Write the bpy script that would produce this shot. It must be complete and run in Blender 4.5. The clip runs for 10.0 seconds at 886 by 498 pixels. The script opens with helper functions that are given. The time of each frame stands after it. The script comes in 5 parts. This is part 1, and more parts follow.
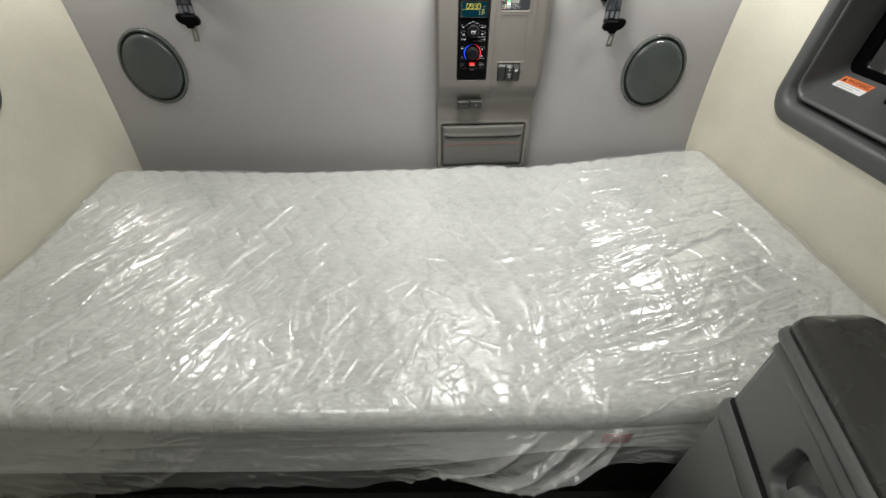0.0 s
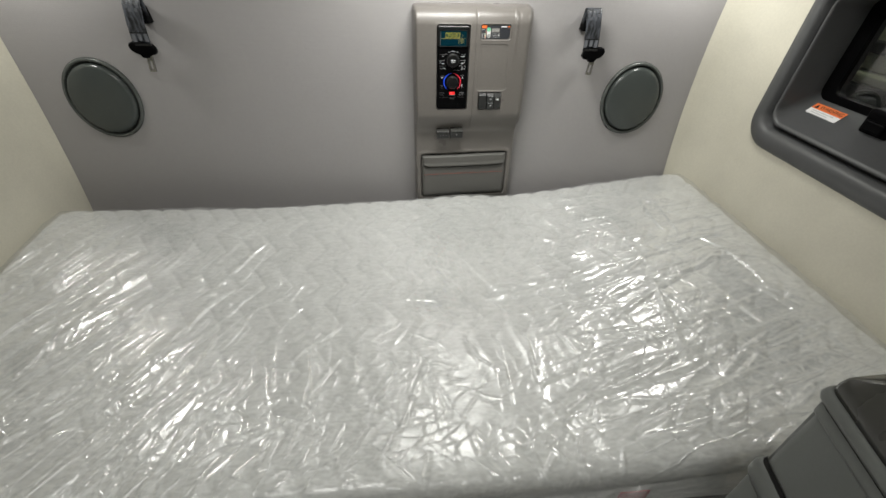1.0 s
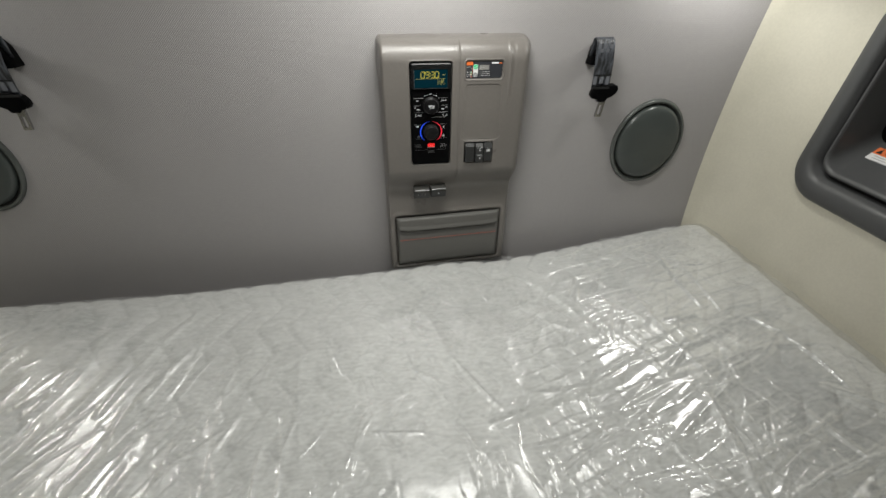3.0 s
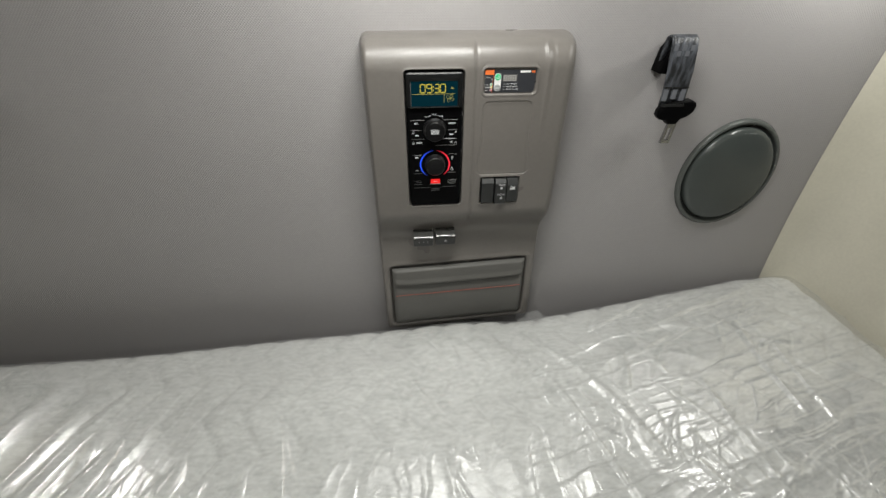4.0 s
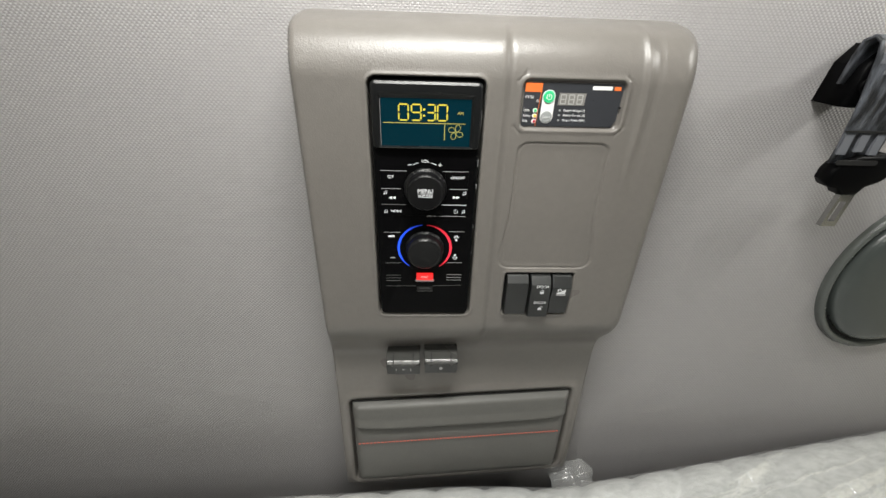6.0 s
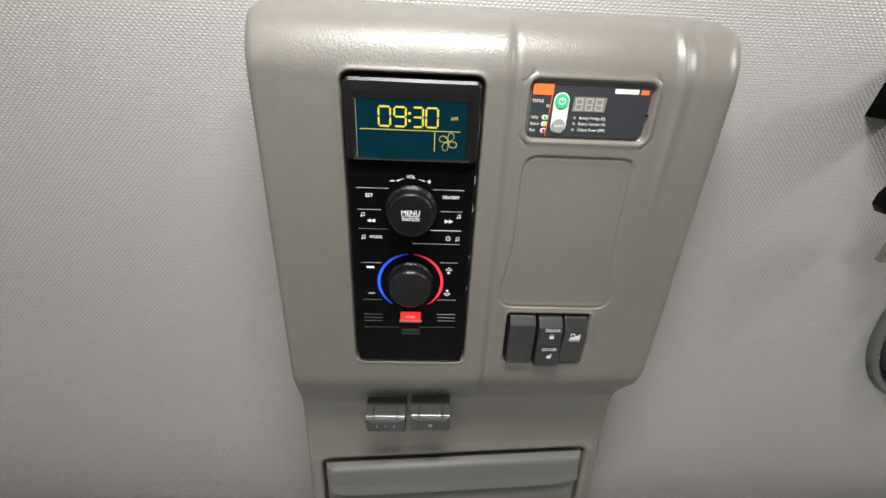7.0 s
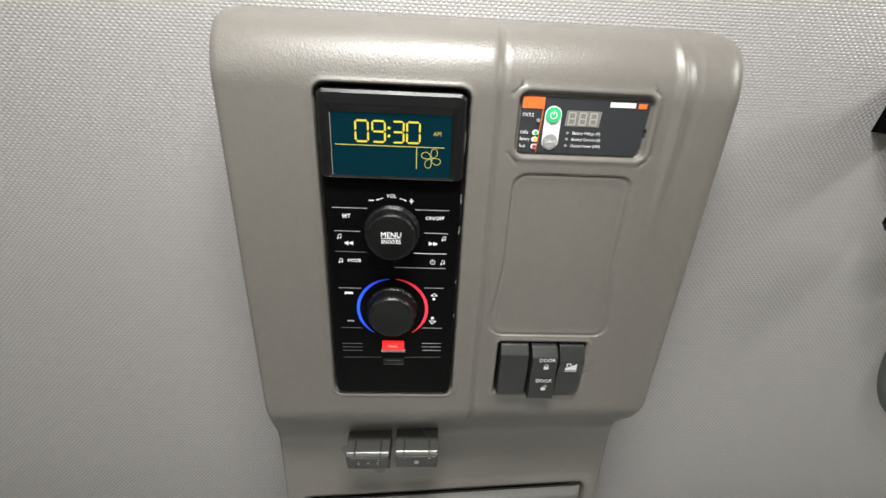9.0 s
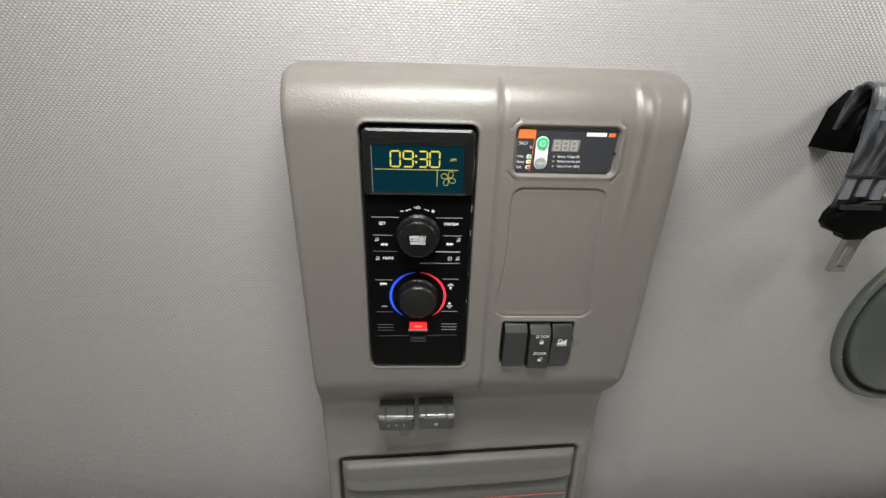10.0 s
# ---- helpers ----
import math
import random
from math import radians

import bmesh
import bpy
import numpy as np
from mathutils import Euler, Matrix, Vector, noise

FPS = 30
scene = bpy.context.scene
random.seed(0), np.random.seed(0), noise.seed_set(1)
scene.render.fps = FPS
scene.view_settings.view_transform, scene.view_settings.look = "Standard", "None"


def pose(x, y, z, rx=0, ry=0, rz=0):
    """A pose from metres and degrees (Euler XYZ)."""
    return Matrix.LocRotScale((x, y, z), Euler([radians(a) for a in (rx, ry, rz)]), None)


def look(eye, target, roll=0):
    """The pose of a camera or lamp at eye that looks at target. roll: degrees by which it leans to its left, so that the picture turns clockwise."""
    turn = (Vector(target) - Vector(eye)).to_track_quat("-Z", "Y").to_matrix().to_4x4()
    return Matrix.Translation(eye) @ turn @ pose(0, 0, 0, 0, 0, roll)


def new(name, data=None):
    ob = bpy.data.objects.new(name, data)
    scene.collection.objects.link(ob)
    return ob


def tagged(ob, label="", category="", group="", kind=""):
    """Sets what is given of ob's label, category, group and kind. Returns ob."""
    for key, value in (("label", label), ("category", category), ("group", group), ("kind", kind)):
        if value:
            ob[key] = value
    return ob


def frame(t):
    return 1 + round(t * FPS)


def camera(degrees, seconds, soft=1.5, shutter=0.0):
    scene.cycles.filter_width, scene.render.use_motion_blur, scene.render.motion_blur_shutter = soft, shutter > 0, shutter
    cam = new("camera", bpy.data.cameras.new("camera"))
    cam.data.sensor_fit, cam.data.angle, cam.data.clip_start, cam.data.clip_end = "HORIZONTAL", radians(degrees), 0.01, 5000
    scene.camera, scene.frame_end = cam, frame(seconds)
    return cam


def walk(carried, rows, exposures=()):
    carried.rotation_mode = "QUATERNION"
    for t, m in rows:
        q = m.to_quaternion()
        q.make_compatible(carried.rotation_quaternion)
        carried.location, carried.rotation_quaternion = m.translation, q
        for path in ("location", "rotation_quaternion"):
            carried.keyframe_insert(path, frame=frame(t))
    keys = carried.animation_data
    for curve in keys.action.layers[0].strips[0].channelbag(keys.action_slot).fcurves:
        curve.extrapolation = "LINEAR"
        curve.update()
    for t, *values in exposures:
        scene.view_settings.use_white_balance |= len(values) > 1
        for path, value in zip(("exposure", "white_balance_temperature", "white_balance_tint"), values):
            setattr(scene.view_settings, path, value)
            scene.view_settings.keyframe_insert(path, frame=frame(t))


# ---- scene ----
cam = camera(93.9, 10.0)
PATH = [
    (0, (0.08, -0.037, 1.515), (0.099, 1.511, 0.248), 0.3),
    (0.5, (0.062, 0.009, 1.522), (0.145, 1.578, 0.284), 0.9),
    (1, (0.035, 0.061, 1.519), (0.199, 1.651, 0.316), 1.4),
    (1.5, (0.004, 0.116, 1.525), (0.231, 1.722, 0.355), 1.4),
    (2, (-0.006, 0.167, 1.528), (0.266, 1.786, 0.385), 1.0),
    (2.2, (-0.007, 0.194, 1.524), (0.277, 1.815, 0.388), 0.8),
    (3.3, (0.1, 0.508, 1.496), (0.336, 2.124, 0.342), 1.0),
    (3.5, (0.117, 0.569, 1.487), (0.321, 2.186, 0.328), 0.5),
    (4, (0.141, 0.706, 1.469), (0.29, 2.326, 0.306), 0.3),
    (4.5, (0.146, 0.821, 1.443), (0.267, 2.445, 0.282), 0.5),
    (5, (0.158, 0.899, 1.423), (0.265, 2.552, 0.301), 1.0),
    (5.5, (0.169, 0.976, 1.397), (0.257, 2.685, 0.362), 1.3),
    (5.7, (0.178, 1.007, 1.382), (0.269, 2.725, 0.362), 1.6),
    (7, (0.201, 1.107, 1.332), (0.29, 2.908, 0.467), 2.7),
    (7.5, (0.209, 1.128, 1.324), (0.294, 2.947, 0.496), 2.9),
    (8, (0.211, 1.142, 1.324), (0.316, 2.964, 0.505), 3.1),
    (8.5, (0.211, 1.141, 1.326), (0.318, 2.968, 0.519), 3.1),
    (9, (0.211, 1.132, 1.328), (0.315, 2.963, 0.529), 2.8),
    (9.5, (0.204, 1.108, 1.341), (0.307, 2.933, 0.529), 2.6),
    (10, (0.197, 1.059, 1.362), (0.281, 2.885, 0.548), 1.7),
]
EXPOSURES = [(0.0, 0.66), (2.0, 0.10), (3.5, 0.06), (5.0, 0.28), (7.0, 0.64), (9.0, 0.60), (10.0, 0.50)]
walk(cam, [(t, look(eye, target, roll)) for t, eye, target, roll in PATH], EXPOSURES)

# ---- light ----
world = bpy.data.worlds.new("world")
world.use_nodes = True
world.node_tree.nodes["Background"].inputs[0].default_value = (0.62, 0.66, 0.72, 1)
world.node_tree.nodes["Background"].inputs[1].default_value = 0.05
scene.world = world


def area(name, eye, target, sx, sy, power, colour, spread=180):
    d = bpy.data.lights.new(name, "AREA")
    d.shape, d.size, d.size_y, d.energy, d.color = "RECTANGLE", sx, sy, power, colour
    d.spread = radians(spread)
    ob = new(name, d)
    ob.matrix_world = look(eye, target)
    return ob


def spot(name, eye, target, size, blend, radius, power, colour):
    d = bpy.data.lights.new(name, "SPOT")
    d.spot_size, d.spot_blend, d.shadow_soft_size, d.energy, d.color = radians(size), blend, radius, power, colour
    ob = new(name, d)
    ob.matrix_world = look(eye, target)
    return ob


WARM = (0.955, 0.95, 0.90)
area("bunk_lamp", (0.20, 1.17, 1.79), (0.17, 1.42, 1.15), 0.32, 0.09, 4.1, WARM, 150)
area("cab_lamp", (-0.30, 0.38, 2.03), (-0.30, 0.42, 0), 0.55, 0.35, 4.2, WARM)
area("cab_lamp", (0.30, -0.10, 2.02), (0.05, 1.2, 0.8), 0.4, 0.2, 2.7, WARM)
spot("reading_lamp", (0.93, 1.32, 1.61), (0.86, 1.38, 1.0), 165, 0.7, 0.045, 5.6, WARM)
spot("reading_lamp", (-1.00, 1.33, 1.61), (-0.93, 1.40, 1.0), 165, 0.7, 0.04, 3.3, WARM)

# ---- materials ----


class Mat:
    """A node material with short helpers."""

    def __init__(self, name, colour, rough=0.5, metal=0.0, spec=0.5):
        self.m = bpy.data.materials.new(name)
        self.m.use_nodes = True
        self.t = self.m.node_tree
        self.b = self.t.nodes["Principled BSDF"]
        self.b.inputs["Base Color"].default_value = (*colour, 1)
        self.b.inputs["Roughness"].default_value = rough
        self.b.inputs["Metallic"].default_value = metal
        self.b.inputs["Specular IOR Level"].default_value = spec
        self.colour = colour
        self.height = None

    def node(self, kind, **k):
        n = self.t.nodes.new(kind)
        for a, v in k.items():
            n.inputs[a.replace("_", " ")].default_value = v
        return n

    def link(self, a, b):
        self.t.links.new(a, b)

    def coords(self, scale=(1, 1, 1)):
        n = self.t.nodes.new("ShaderNodeTexCoord")
        mp = self.t.nodes.new("ShaderNodeMapping")
        mp.inputs["Scale"].default_value = scale
        self.link(n.outputs["Object"], mp.inputs[0])
        return mp.outputs[0]

    def noise(self, scale, detail=3.0, stretch=(1, 1, 1), rough=0.55):
        n = self.node("ShaderNodeTexNoise", Scale=scale, Detail=detail, Roughness=rough)
        self.link(self.coords(stretch), n.inputs["Vector"])
        return n.outputs["Fac"]

    def math(self, op, a, b=None, c=None):
        n = self.t.nodes.new("ShaderNodeMath")
        n.operation = op
        for i, v in enumerate((a, b, c)):
            if v is None:
                continue
            if isinstance(v, (int, float)):
                n.inputs[i].default_value = v
            else:
                self.link(v, n.inputs[i])
        return n.outputs[0]

    def ramp(self, fac, lo, hi, a, b):
        n = self.t.nodes.new("ShaderNodeMapRange")
        for i, v in zip((1, 2, 3, 4), (lo, hi, a, b)):
            n.inputs[i].default_value = v
        self.link(fac, n.inputs[0])
        return n.outputs[0]

    def vary(self, fac, amount, lo=0.3, hi=0.7):
        """Multiply the base colour by 1-amount .. 1+amount along fac."""
        f = self.ramp(fac, lo, hi, 1 - amount, 1 + amount)
        mix = self.t.nodes.new("ShaderNodeVectorMath")
        mix.operation = "SCALE"
        src = self.b.inputs["Base Color"]
        if src.is_linked:
            self.link(src.links[0].from_socket, mix.inputs[0])
        else:
            mix.inputs[0].default_value = tuple(src.default_value)[:3]
        self.link(f, mix.inputs["Scale"])
        self.link(mix.outputs[0], src)
        return self

    def rough(self, fac, a, b, lo=0.3, hi=0.7):
        self.link(self.ramp(fac, lo, hi, a, b), self.b.inputs["Roughness"])
        return self

    def bump(self, fac, distance, strength=1.0):
        n = self.node("ShaderNodeBump", Distance=distance, Strength=strength)
        self.link(fac, n.inputs["Height"])
        dst = self.b.inputs["Normal"]
        if dst.is_linked:
            self.link(dst.links[0].from_socket, n.inputs["Normal"])
        self.link(n.outputs[0], dst)
        return self

    def glow(self, colour, strength):
        self.b.inputs["Emission Color"].default_value = (*colour, 1)
        self.b.inputs["Emission Strength"].default_value = strength
        return self


def plastic(name, colour, rough=0.5, grain=900, depth=0.00012, spec=0.5, leather=0):
    m = Mat(name, colour, rough, 0, spec)
    m.vary(m.noise(6, 4), 0.05).vary(m.noise(160, 2), 0.03)
    m.rough(m.noise(14, 3), rough - 0.06, rough + 0.08)
    m.bump(m.noise(grain, 2), depth)
    if leather:
        v = m.node("ShaderNodeTexVoronoi", Scale=leather)
        m.link(m.coords(), v.inputs["Vector"])
        m.bump(v.outputs["Distance"], 0.0004, 0.22)
    return m.m


def weave(name, colour):
    """Wall cloth on a flat wall that faces -y: rows of two staggered lines of small raised stitches, with a groove between the rows."""
    m = Mat(name, colour, 0.36, 0, 0.5)
    sep = m.t.nodes.new("ShaderNodeSeparateXYZ")
    m.link(m.coords(), sep.inputs[0])
    z = m.math("DIVIDE", sep.outputs["Z"], 0.0023)
    line = m.math("FLOOR", z)
    zz = m.math("MULTIPLY", m.math("FRACT", z), math.pi)
    x = m.math("MULTIPLY", m.math("MULTIPLY_ADD", line, 0.5, m.math("DIVIDE", sep.outputs["X"], 0.0046)), 2 * math.pi)
    cx = m.math("MULTIPLY_ADD", m.math("COSINE", x), 0.5, 0.5)
    groove = m.ramp(m.math("ABSOLUTE", m.math("SINE", m.math("MULTIPLY", z, math.pi / 2))), 0.0, 0.5, 0.35, 1.0)
    dome = m.math("MULTIPLY", m.math("MULTIPLY", cx, m.math("SINE", zz)), groove)
    # base colour also carries shade: darker between stitches and in the row grooves
    m.vary(m.noise(2.2, 4), 0.03).vary(dome, 0.07, 0.0, 0.9).vary(groove, 0.03, 0.35, 1.0).vary(m.noise(90, 2), 0.02)
    # slopes of the stitches, as a normal
    gx = m.math("MULTIPLY", m.math("MULTIPLY", m.math("SINE", x), m.math("SINE", zz)), 0.46)
    gz = m.math("MULTIPLY", m.math("MULTIPLY", m.math("COSINE", zz), m.math("MULTIPLY_ADD", cx, 0.7, 0.3)), -0.45)
    up = m.t.nodes.new("ShaderNodeCombineXYZ")
    m.link(gx, up.inputs[0])
    up.inputs[1].default_value = -1.0
    m.link(gz, up.inputs[2])
    unit = m.t.nodes.new("ShaderNodeVectorMath")
    unit.operation = "NORMALIZE"
    m.link(up.outputs[0], unit.inputs[0])
    m.link(unit.outputs[0], m.b.inputs["Normal"])
    return m.m


CLOTH = weave("wall_cloth", (0.352, 0.340, 0.341))
CREAM = plastic("cream_liner", (0.61, 0.585, 0.495), 0.50, 500, 0.0002)
PANEL = plastic("taupe_plastic", (0.152, 0.141, 0.130), 0.33, 800, 0.00016, 0.5, 560)
DARK = plastic("charcoal_plastic", (0.120, 0.128, 0.122), 0.36, 700, 0.00016)
LID = plastic("black_brown_plastic", (0.044, 0.044, 0.039), 0.25, 600, 0.0002)
TRIM = plastic("window_trim_plastic", (0.080, 0.082, 0.084), 0.45, 700, 0.00016)
BLACK = plastic("black_plastic", (0.0022, 0.0022, 0.0025), 0.40, 1200, 0.00006, 0.05)
BEZEL = plastic("radio_bezel", (0.007, 0.0075, 0.008), 0.28, 1500, 0.00003, 0.26)
KNOB = plastic("knob_rubber", (0.004, 0.004, 0.0045), 0.30, 1500, 0.00006, 0.38)
HOLE = Mat("dark_gap", (0.004, 0.004, 0.004), 0.7).m
SPEAKER = Mat("speaker_vinyl", (0.060, 0.069, 0.066), 0.19)
SPEAKER = SPEAKER.vary(SPEAKER.noise(1.5, 3), 0.05).bump(SPEAKER.noise(45, 2), 0.00012).bump(SPEAKER.noise(42, 2), 0.0012, 0.25).m
RINGM = plastic("speaker_ring", (0.090, 0.098, 0.093), 0.20, 900, 0.0001)
DRAWER = plastic("drawer_vinyl", (0.100, 0.098, 0.091), 0.46, 520, 0.0003)
SWITCH = plastic("switch_plastic", (0.021, 0.022, 0.022), 0.40, 900, 0.0001)
USBTOP = plastic("usb_cover", (0.055, 0.055, 0.052), 0.24, 900, 0.00008)
STITCH = Mat("red_thread", (0.42, 0.09, 0.06), 0.7).m
CHROME = Mat("steel", (0.40, 0.40, 0.39), 0.26, 1.0).m
WHITE = Mat("print_white", (0.80, 0.80, 0.80), 0.5).glow((1, 1, 1), 0.12).m
PRINT = Mat("print_grey", (0.70, 0.71, 0.72), 0.5).m
LEGEND = Mat("lit_legend", (0.7, 0.7, 0.7), 0.5).glow((0.9, 0.95, 1.0), 0.30).m
BAND = Mat("belt_check", (0.135, 0.142, 0.16), 0.6).m
LINE = Mat("print_line", (0.45, 0.45, 0.46), 0.5).m
DIM = Mat("print_dim", (0.16, 0.16, 0.165), 0.5).m
LCD = Mat("lcd_teal", (0.001, 0.006, 0.010), 0.25, 0, 0.2).glow((0.0, 0.17, 0.24), 0.075).m
SEGMENT = Mat("lcd_yellow", (0.4, 0.35, 0.03), 0.4).glow((0.74, 0.66, 0.08), 0.30).m
SEGDIM = Mat("lcd_yellow_thin", (0.3, 0.28, 0.06), 0.4).glow((0.60, 0.54, 0.16), 0.22).m


def led(name, base, colour, strength):
    """A lit arc that dims towards its two ends."""
    m = Mat(name, base, 0.4)
    m.b.inputs["Emission Color"].default_value = (*colour, 1)
    sep = m.t.nodes.new("ShaderNodeSeparateXYZ")
    m.link(m.coords(), sep.inputs[0])
    lo, hi = m.ramp(sep.outputs["Z"], 1.130, 1.148, 0.25, 1.0), m.ramp(sep.outputs["Z"], 1.166, 1.184, 1.0, 0.12)
    m.link(m.math("MULTIPLY", m.math("MULTIPLY", lo, hi), strength), m.b.inputs["Emission Strength"])
    return m.m


REDLED = Mat("red_light", (0.6, 0.02, 0.02), 0.4).glow((1.0, 0.02, 0.02), 0.7).m
REDARC = led("red_arc_light", (0.25, 0.01, 0.02), (1.0, 0.03, 0.06), 0.9)
BLUEARC = led("blue_arc_light", (0.01, 0.02, 0.25), (0.01, 0.09, 1.0), 1.0)
SLATE = plastic("label_slate", (0.032, 0.034, 0.040), 0.42, 900, 0.00005)
ORANGE = Mat("label_orange", (0.78, 0.17, 0.035), 0.5).m
GREEN = Mat("label_green", (0.03, 0.55, 0.22), 0.45).m
YELLOW = Mat("label_yellow", (0.75, 0.6, 0.05), 0.45).m
REDP = Mat("label_red", (0.55, 0.02, 0.05), 0.45).m
PAPER = Mat("label_white", (0.78, 0.78, 0.78), 0.5).m
GREY = Mat("label_grey", (0.30, 0.31, 0.31), 0.45).m
DISP = Mat("unlit_display", (0.22, 0.21, 0.20), 0.35).m
SEGOFF = Mat("unlit_segment", (0.42, 0.42, 0.40), 0.4).m
# near-black, so the shade below the mattress is in the colour
VOID = plastic("bunk_base_shade", (0.006, 0.006, 0.006), 0.7)
FLOORM = plastic("floor_vinyl", (0.06, 0.06, 0.06), 0.6)
HEAD = plastic("ceiling_liner", (0.55, 0.53, 0.47), 0.75)


def webbing():
    m = Mat("belt_webbing", (0.060, 0.065, 0.076), 0.42)
    w = m.noise(130, 3, (1, 1, 0.22))
    m.vary(w, 0.75, 0.38, 0.62)
    m.bump(w, 0.002)
    f = m.noise(900, 2, (1, 1, 0.3))
    m.bump(f, 0.0004).vary(f, 0.2)
    return m.m


BELT = webbing()


def quilt():
    m = Mat("mattress_ticking", (0.61, 0.62, 0.61), 0.85, 0, 0.2)
    fleck = m.noise(55, 3, (0.45, 1, 1))
    dash = m.noise(120, 2, (0.32, 1, 1))
    m.vary(dash, 0.07, 0.34, 0.50)
    m.vary(fleck, 0.05, 0.35, 0.62).vary(m.noise(150, 3, (0.5, 1, 1)), 0.09, 0.36, 0.62).vary(m.noise(5, 3), 0.04)
    m.bump(m.noise(240, 3, (0.5, 1, 1)), 0.0016).bump(fleck, 0.003, 0.6)
    return m.m


def film(name, hanging, milk):
    """Clear polythene: see-through, with a milky veil and sharp sheen. A hanging piece is creased in its own upright plane."""
    m = Mat(name, (0.8, 0.8, 0.8), 0.1)
    t = m.t
    out = t.nodes["Material Output"]
    clear = t.nodes.new("ShaderNodeBsdfTransparent")
    veil = t.nodes.new("ShaderNodeBsdfDiffuse")
    veil.inputs[0].default_value = (0.85, 0.86, 0.86, 1)
    gloss = t.nodes.new("ShaderNodeBsdfGlossy")
    gloss.inputs["Roughness"].default_value = 0.23
    gloss.inputs["Color"].default_value = (1, 1, 1, 1)
    sep = t.nodes.new("ShaderNodeSeparateXYZ")
    m.link(m.coords(), sep.inputs[0])
    px, py = sep.outputs["X"], sep.outputs["Y"]
    plan = t.nodes.new("ShaderNodeCombineXYZ")
    m.link(px, plan.inputs[0])
    m.link(sep.outputs["Z"] if hanging else py, plan.inputs[1])

    def times(*fs):
        r = fs[0]
        for f in fs[1:]:
            r = m.math("MULTIPLY", r, f)
        return r

    def patch(scale, lo, hi, seed):
        """Cloudy areas, 0 to 1."""
        n = m.node("ShaderNodeTexNoise", Scale=scale, Detail=2.0)
        mp = t.nodes.new("ShaderNodeMapping")
        mp.inputs["Location"].default_value = (seed, -seed, seed * 0.3)
        m.link(plan.outputs[0], mp.inputs[0])
        m.link(mp.outputs[0], n.inputs["Vector"])
        return m.ramp(n.outputs["Fac"], lo, hi, 0.0, 1.0)

    def creases(turn, along, across, width, wobble, seed, facets=False):
        """Sharp ridges between long cells that run at an angle, in plan; or the hollow facets between them."""
        mp = t.nodes.new("ShaderNodeMapping")
        mp.inputs["Location"].default_value = (seed, seed * 0.7, 0)
        mp.inputs["Rotation"].default_value = (0, 0, radians(-turn))
        flat = plan
        w = m.node("ShaderNodeTexNoise", Scale=9.0, Detail=2.0)
        m.link(flat.outputs[0], w.inputs["Vector"])
        ww = t.nodes.new("ShaderNodeVectorMath")
        ww.operation = "MULTIPLY_ADD"
        ww.inputs[1].default_value = (wobble, wobble, 0)
        m.link(w.outputs["Color"], ww.inputs[0])
        m.link(flat.outputs[0], ww.inputs[2])
        m.link(ww.outputs[0], mp.inputs[0])
        st = t.nodes.new("ShaderNodeVectorMath")
        st.operation = "MULTIPLY"
        st.inputs[1].default_value = (along, across, 0)
        m.link(mp.outputs[0], st.inputs[0])
        v = t.nodes.new("ShaderNodeTexVoronoi")
        v.voronoi_dimensions, v.feature = "2D", "F1" if facets else "DISTANCE_TO_EDGE"
        v.inputs["Scale"].default_value = 1.0
        m.link(st.outputs[0], v.inputs["Vector"])
        if facets:
            return v.outputs["Distance"]
        r = m.ramp(v.outputs["Distance"], 0.0, width, 1.0, 0.0)
        return times(r, r)

    left, right = m.ramp(px, -0.15, -0.50, 0.0, 1.0), m.ramp(px, 0.30, 0.55, 0.0, 1.0)
    front = m.ramp(py, 1.15, 0.60, 0.12, 1.0)
    near = m.ramp(py, 0.95, 0.60, 0.0, 0.11)
    crumple = times(m.ramp(px, 0.30, 0.60, 1.0, 0.6), m.math("MINIMUM", m.math("MAXIMUM", m.math("DIVIDE", m.math("SUBTRACT", m.math("ADD", patch(6.0, 0.0, 1.0, 4.0), near), 0.49), 0.09), 0.0), 1.0), front)
    if hanging:
        h = times(creases(12, 4, 26, 0.14, 0.10, 3.0), patch(5.0, 0.48, 0.60, 1.0), 1.3)
        h = m.math("ADD", h, times(creases(78, 8, 30, 0.14, 0.10, 7.0), patch(5.0, 0.52, 0.62, 8.0), 1.1))
        h = m.math("ADD", h, times(m.noise(24, 2), 1.2))
    else:
        loose = patch(13.0, 0.40, 0.52, 41.0)
        busy = m.ramp(py, 1.34, 0.95, 0.15, 1.0)
        middle = m.math("SUBTRACT", 1.0, m.math("MINIMUM", m.math("ADD", left, right), 1.0))

        def bowls(turn, along, across, wobble, seed):
            """Hollow facets that meet in sharp ridges."""
            d = creases(turn, along, across, 0.1, wobble, seed, True)
            return times(d, d)

        h = times(creases(64, 2.6, 30, 0.13, 0.03, 3.0), left, patch(3.0, 0.40, 0.54, 1.0), 1.9)
        h = m.math("ADD", h, times(creases(66, 5, 70, 0.18, 0.03, 5.0), left, patch(5.0, 0.52, 0.60, 1.0), 0.4))
        h = m.math("ADD", h, times(creases(13, 2.2, 24, 0.11, 0.03, 7.0), right, patch(3.0, 0.38, 0.52, 8.0), 2.2))
        h = m.math("ADD", h, times(creases(16, 4.5, 62, 0.18, 0.03, 15.0), right, patch(5.0, 0.52, 0.60, 8.0), 0.45))
        h = m.math("ADD", h, times(creases(55, 6, 26, 0.11, 0.04, 9.0), right, patch(5.0, 0.54, 0.62, 26.0), loose, 0.8))
        h = m.math("ADD", h, times(m.noise(17, 2), 0.9))
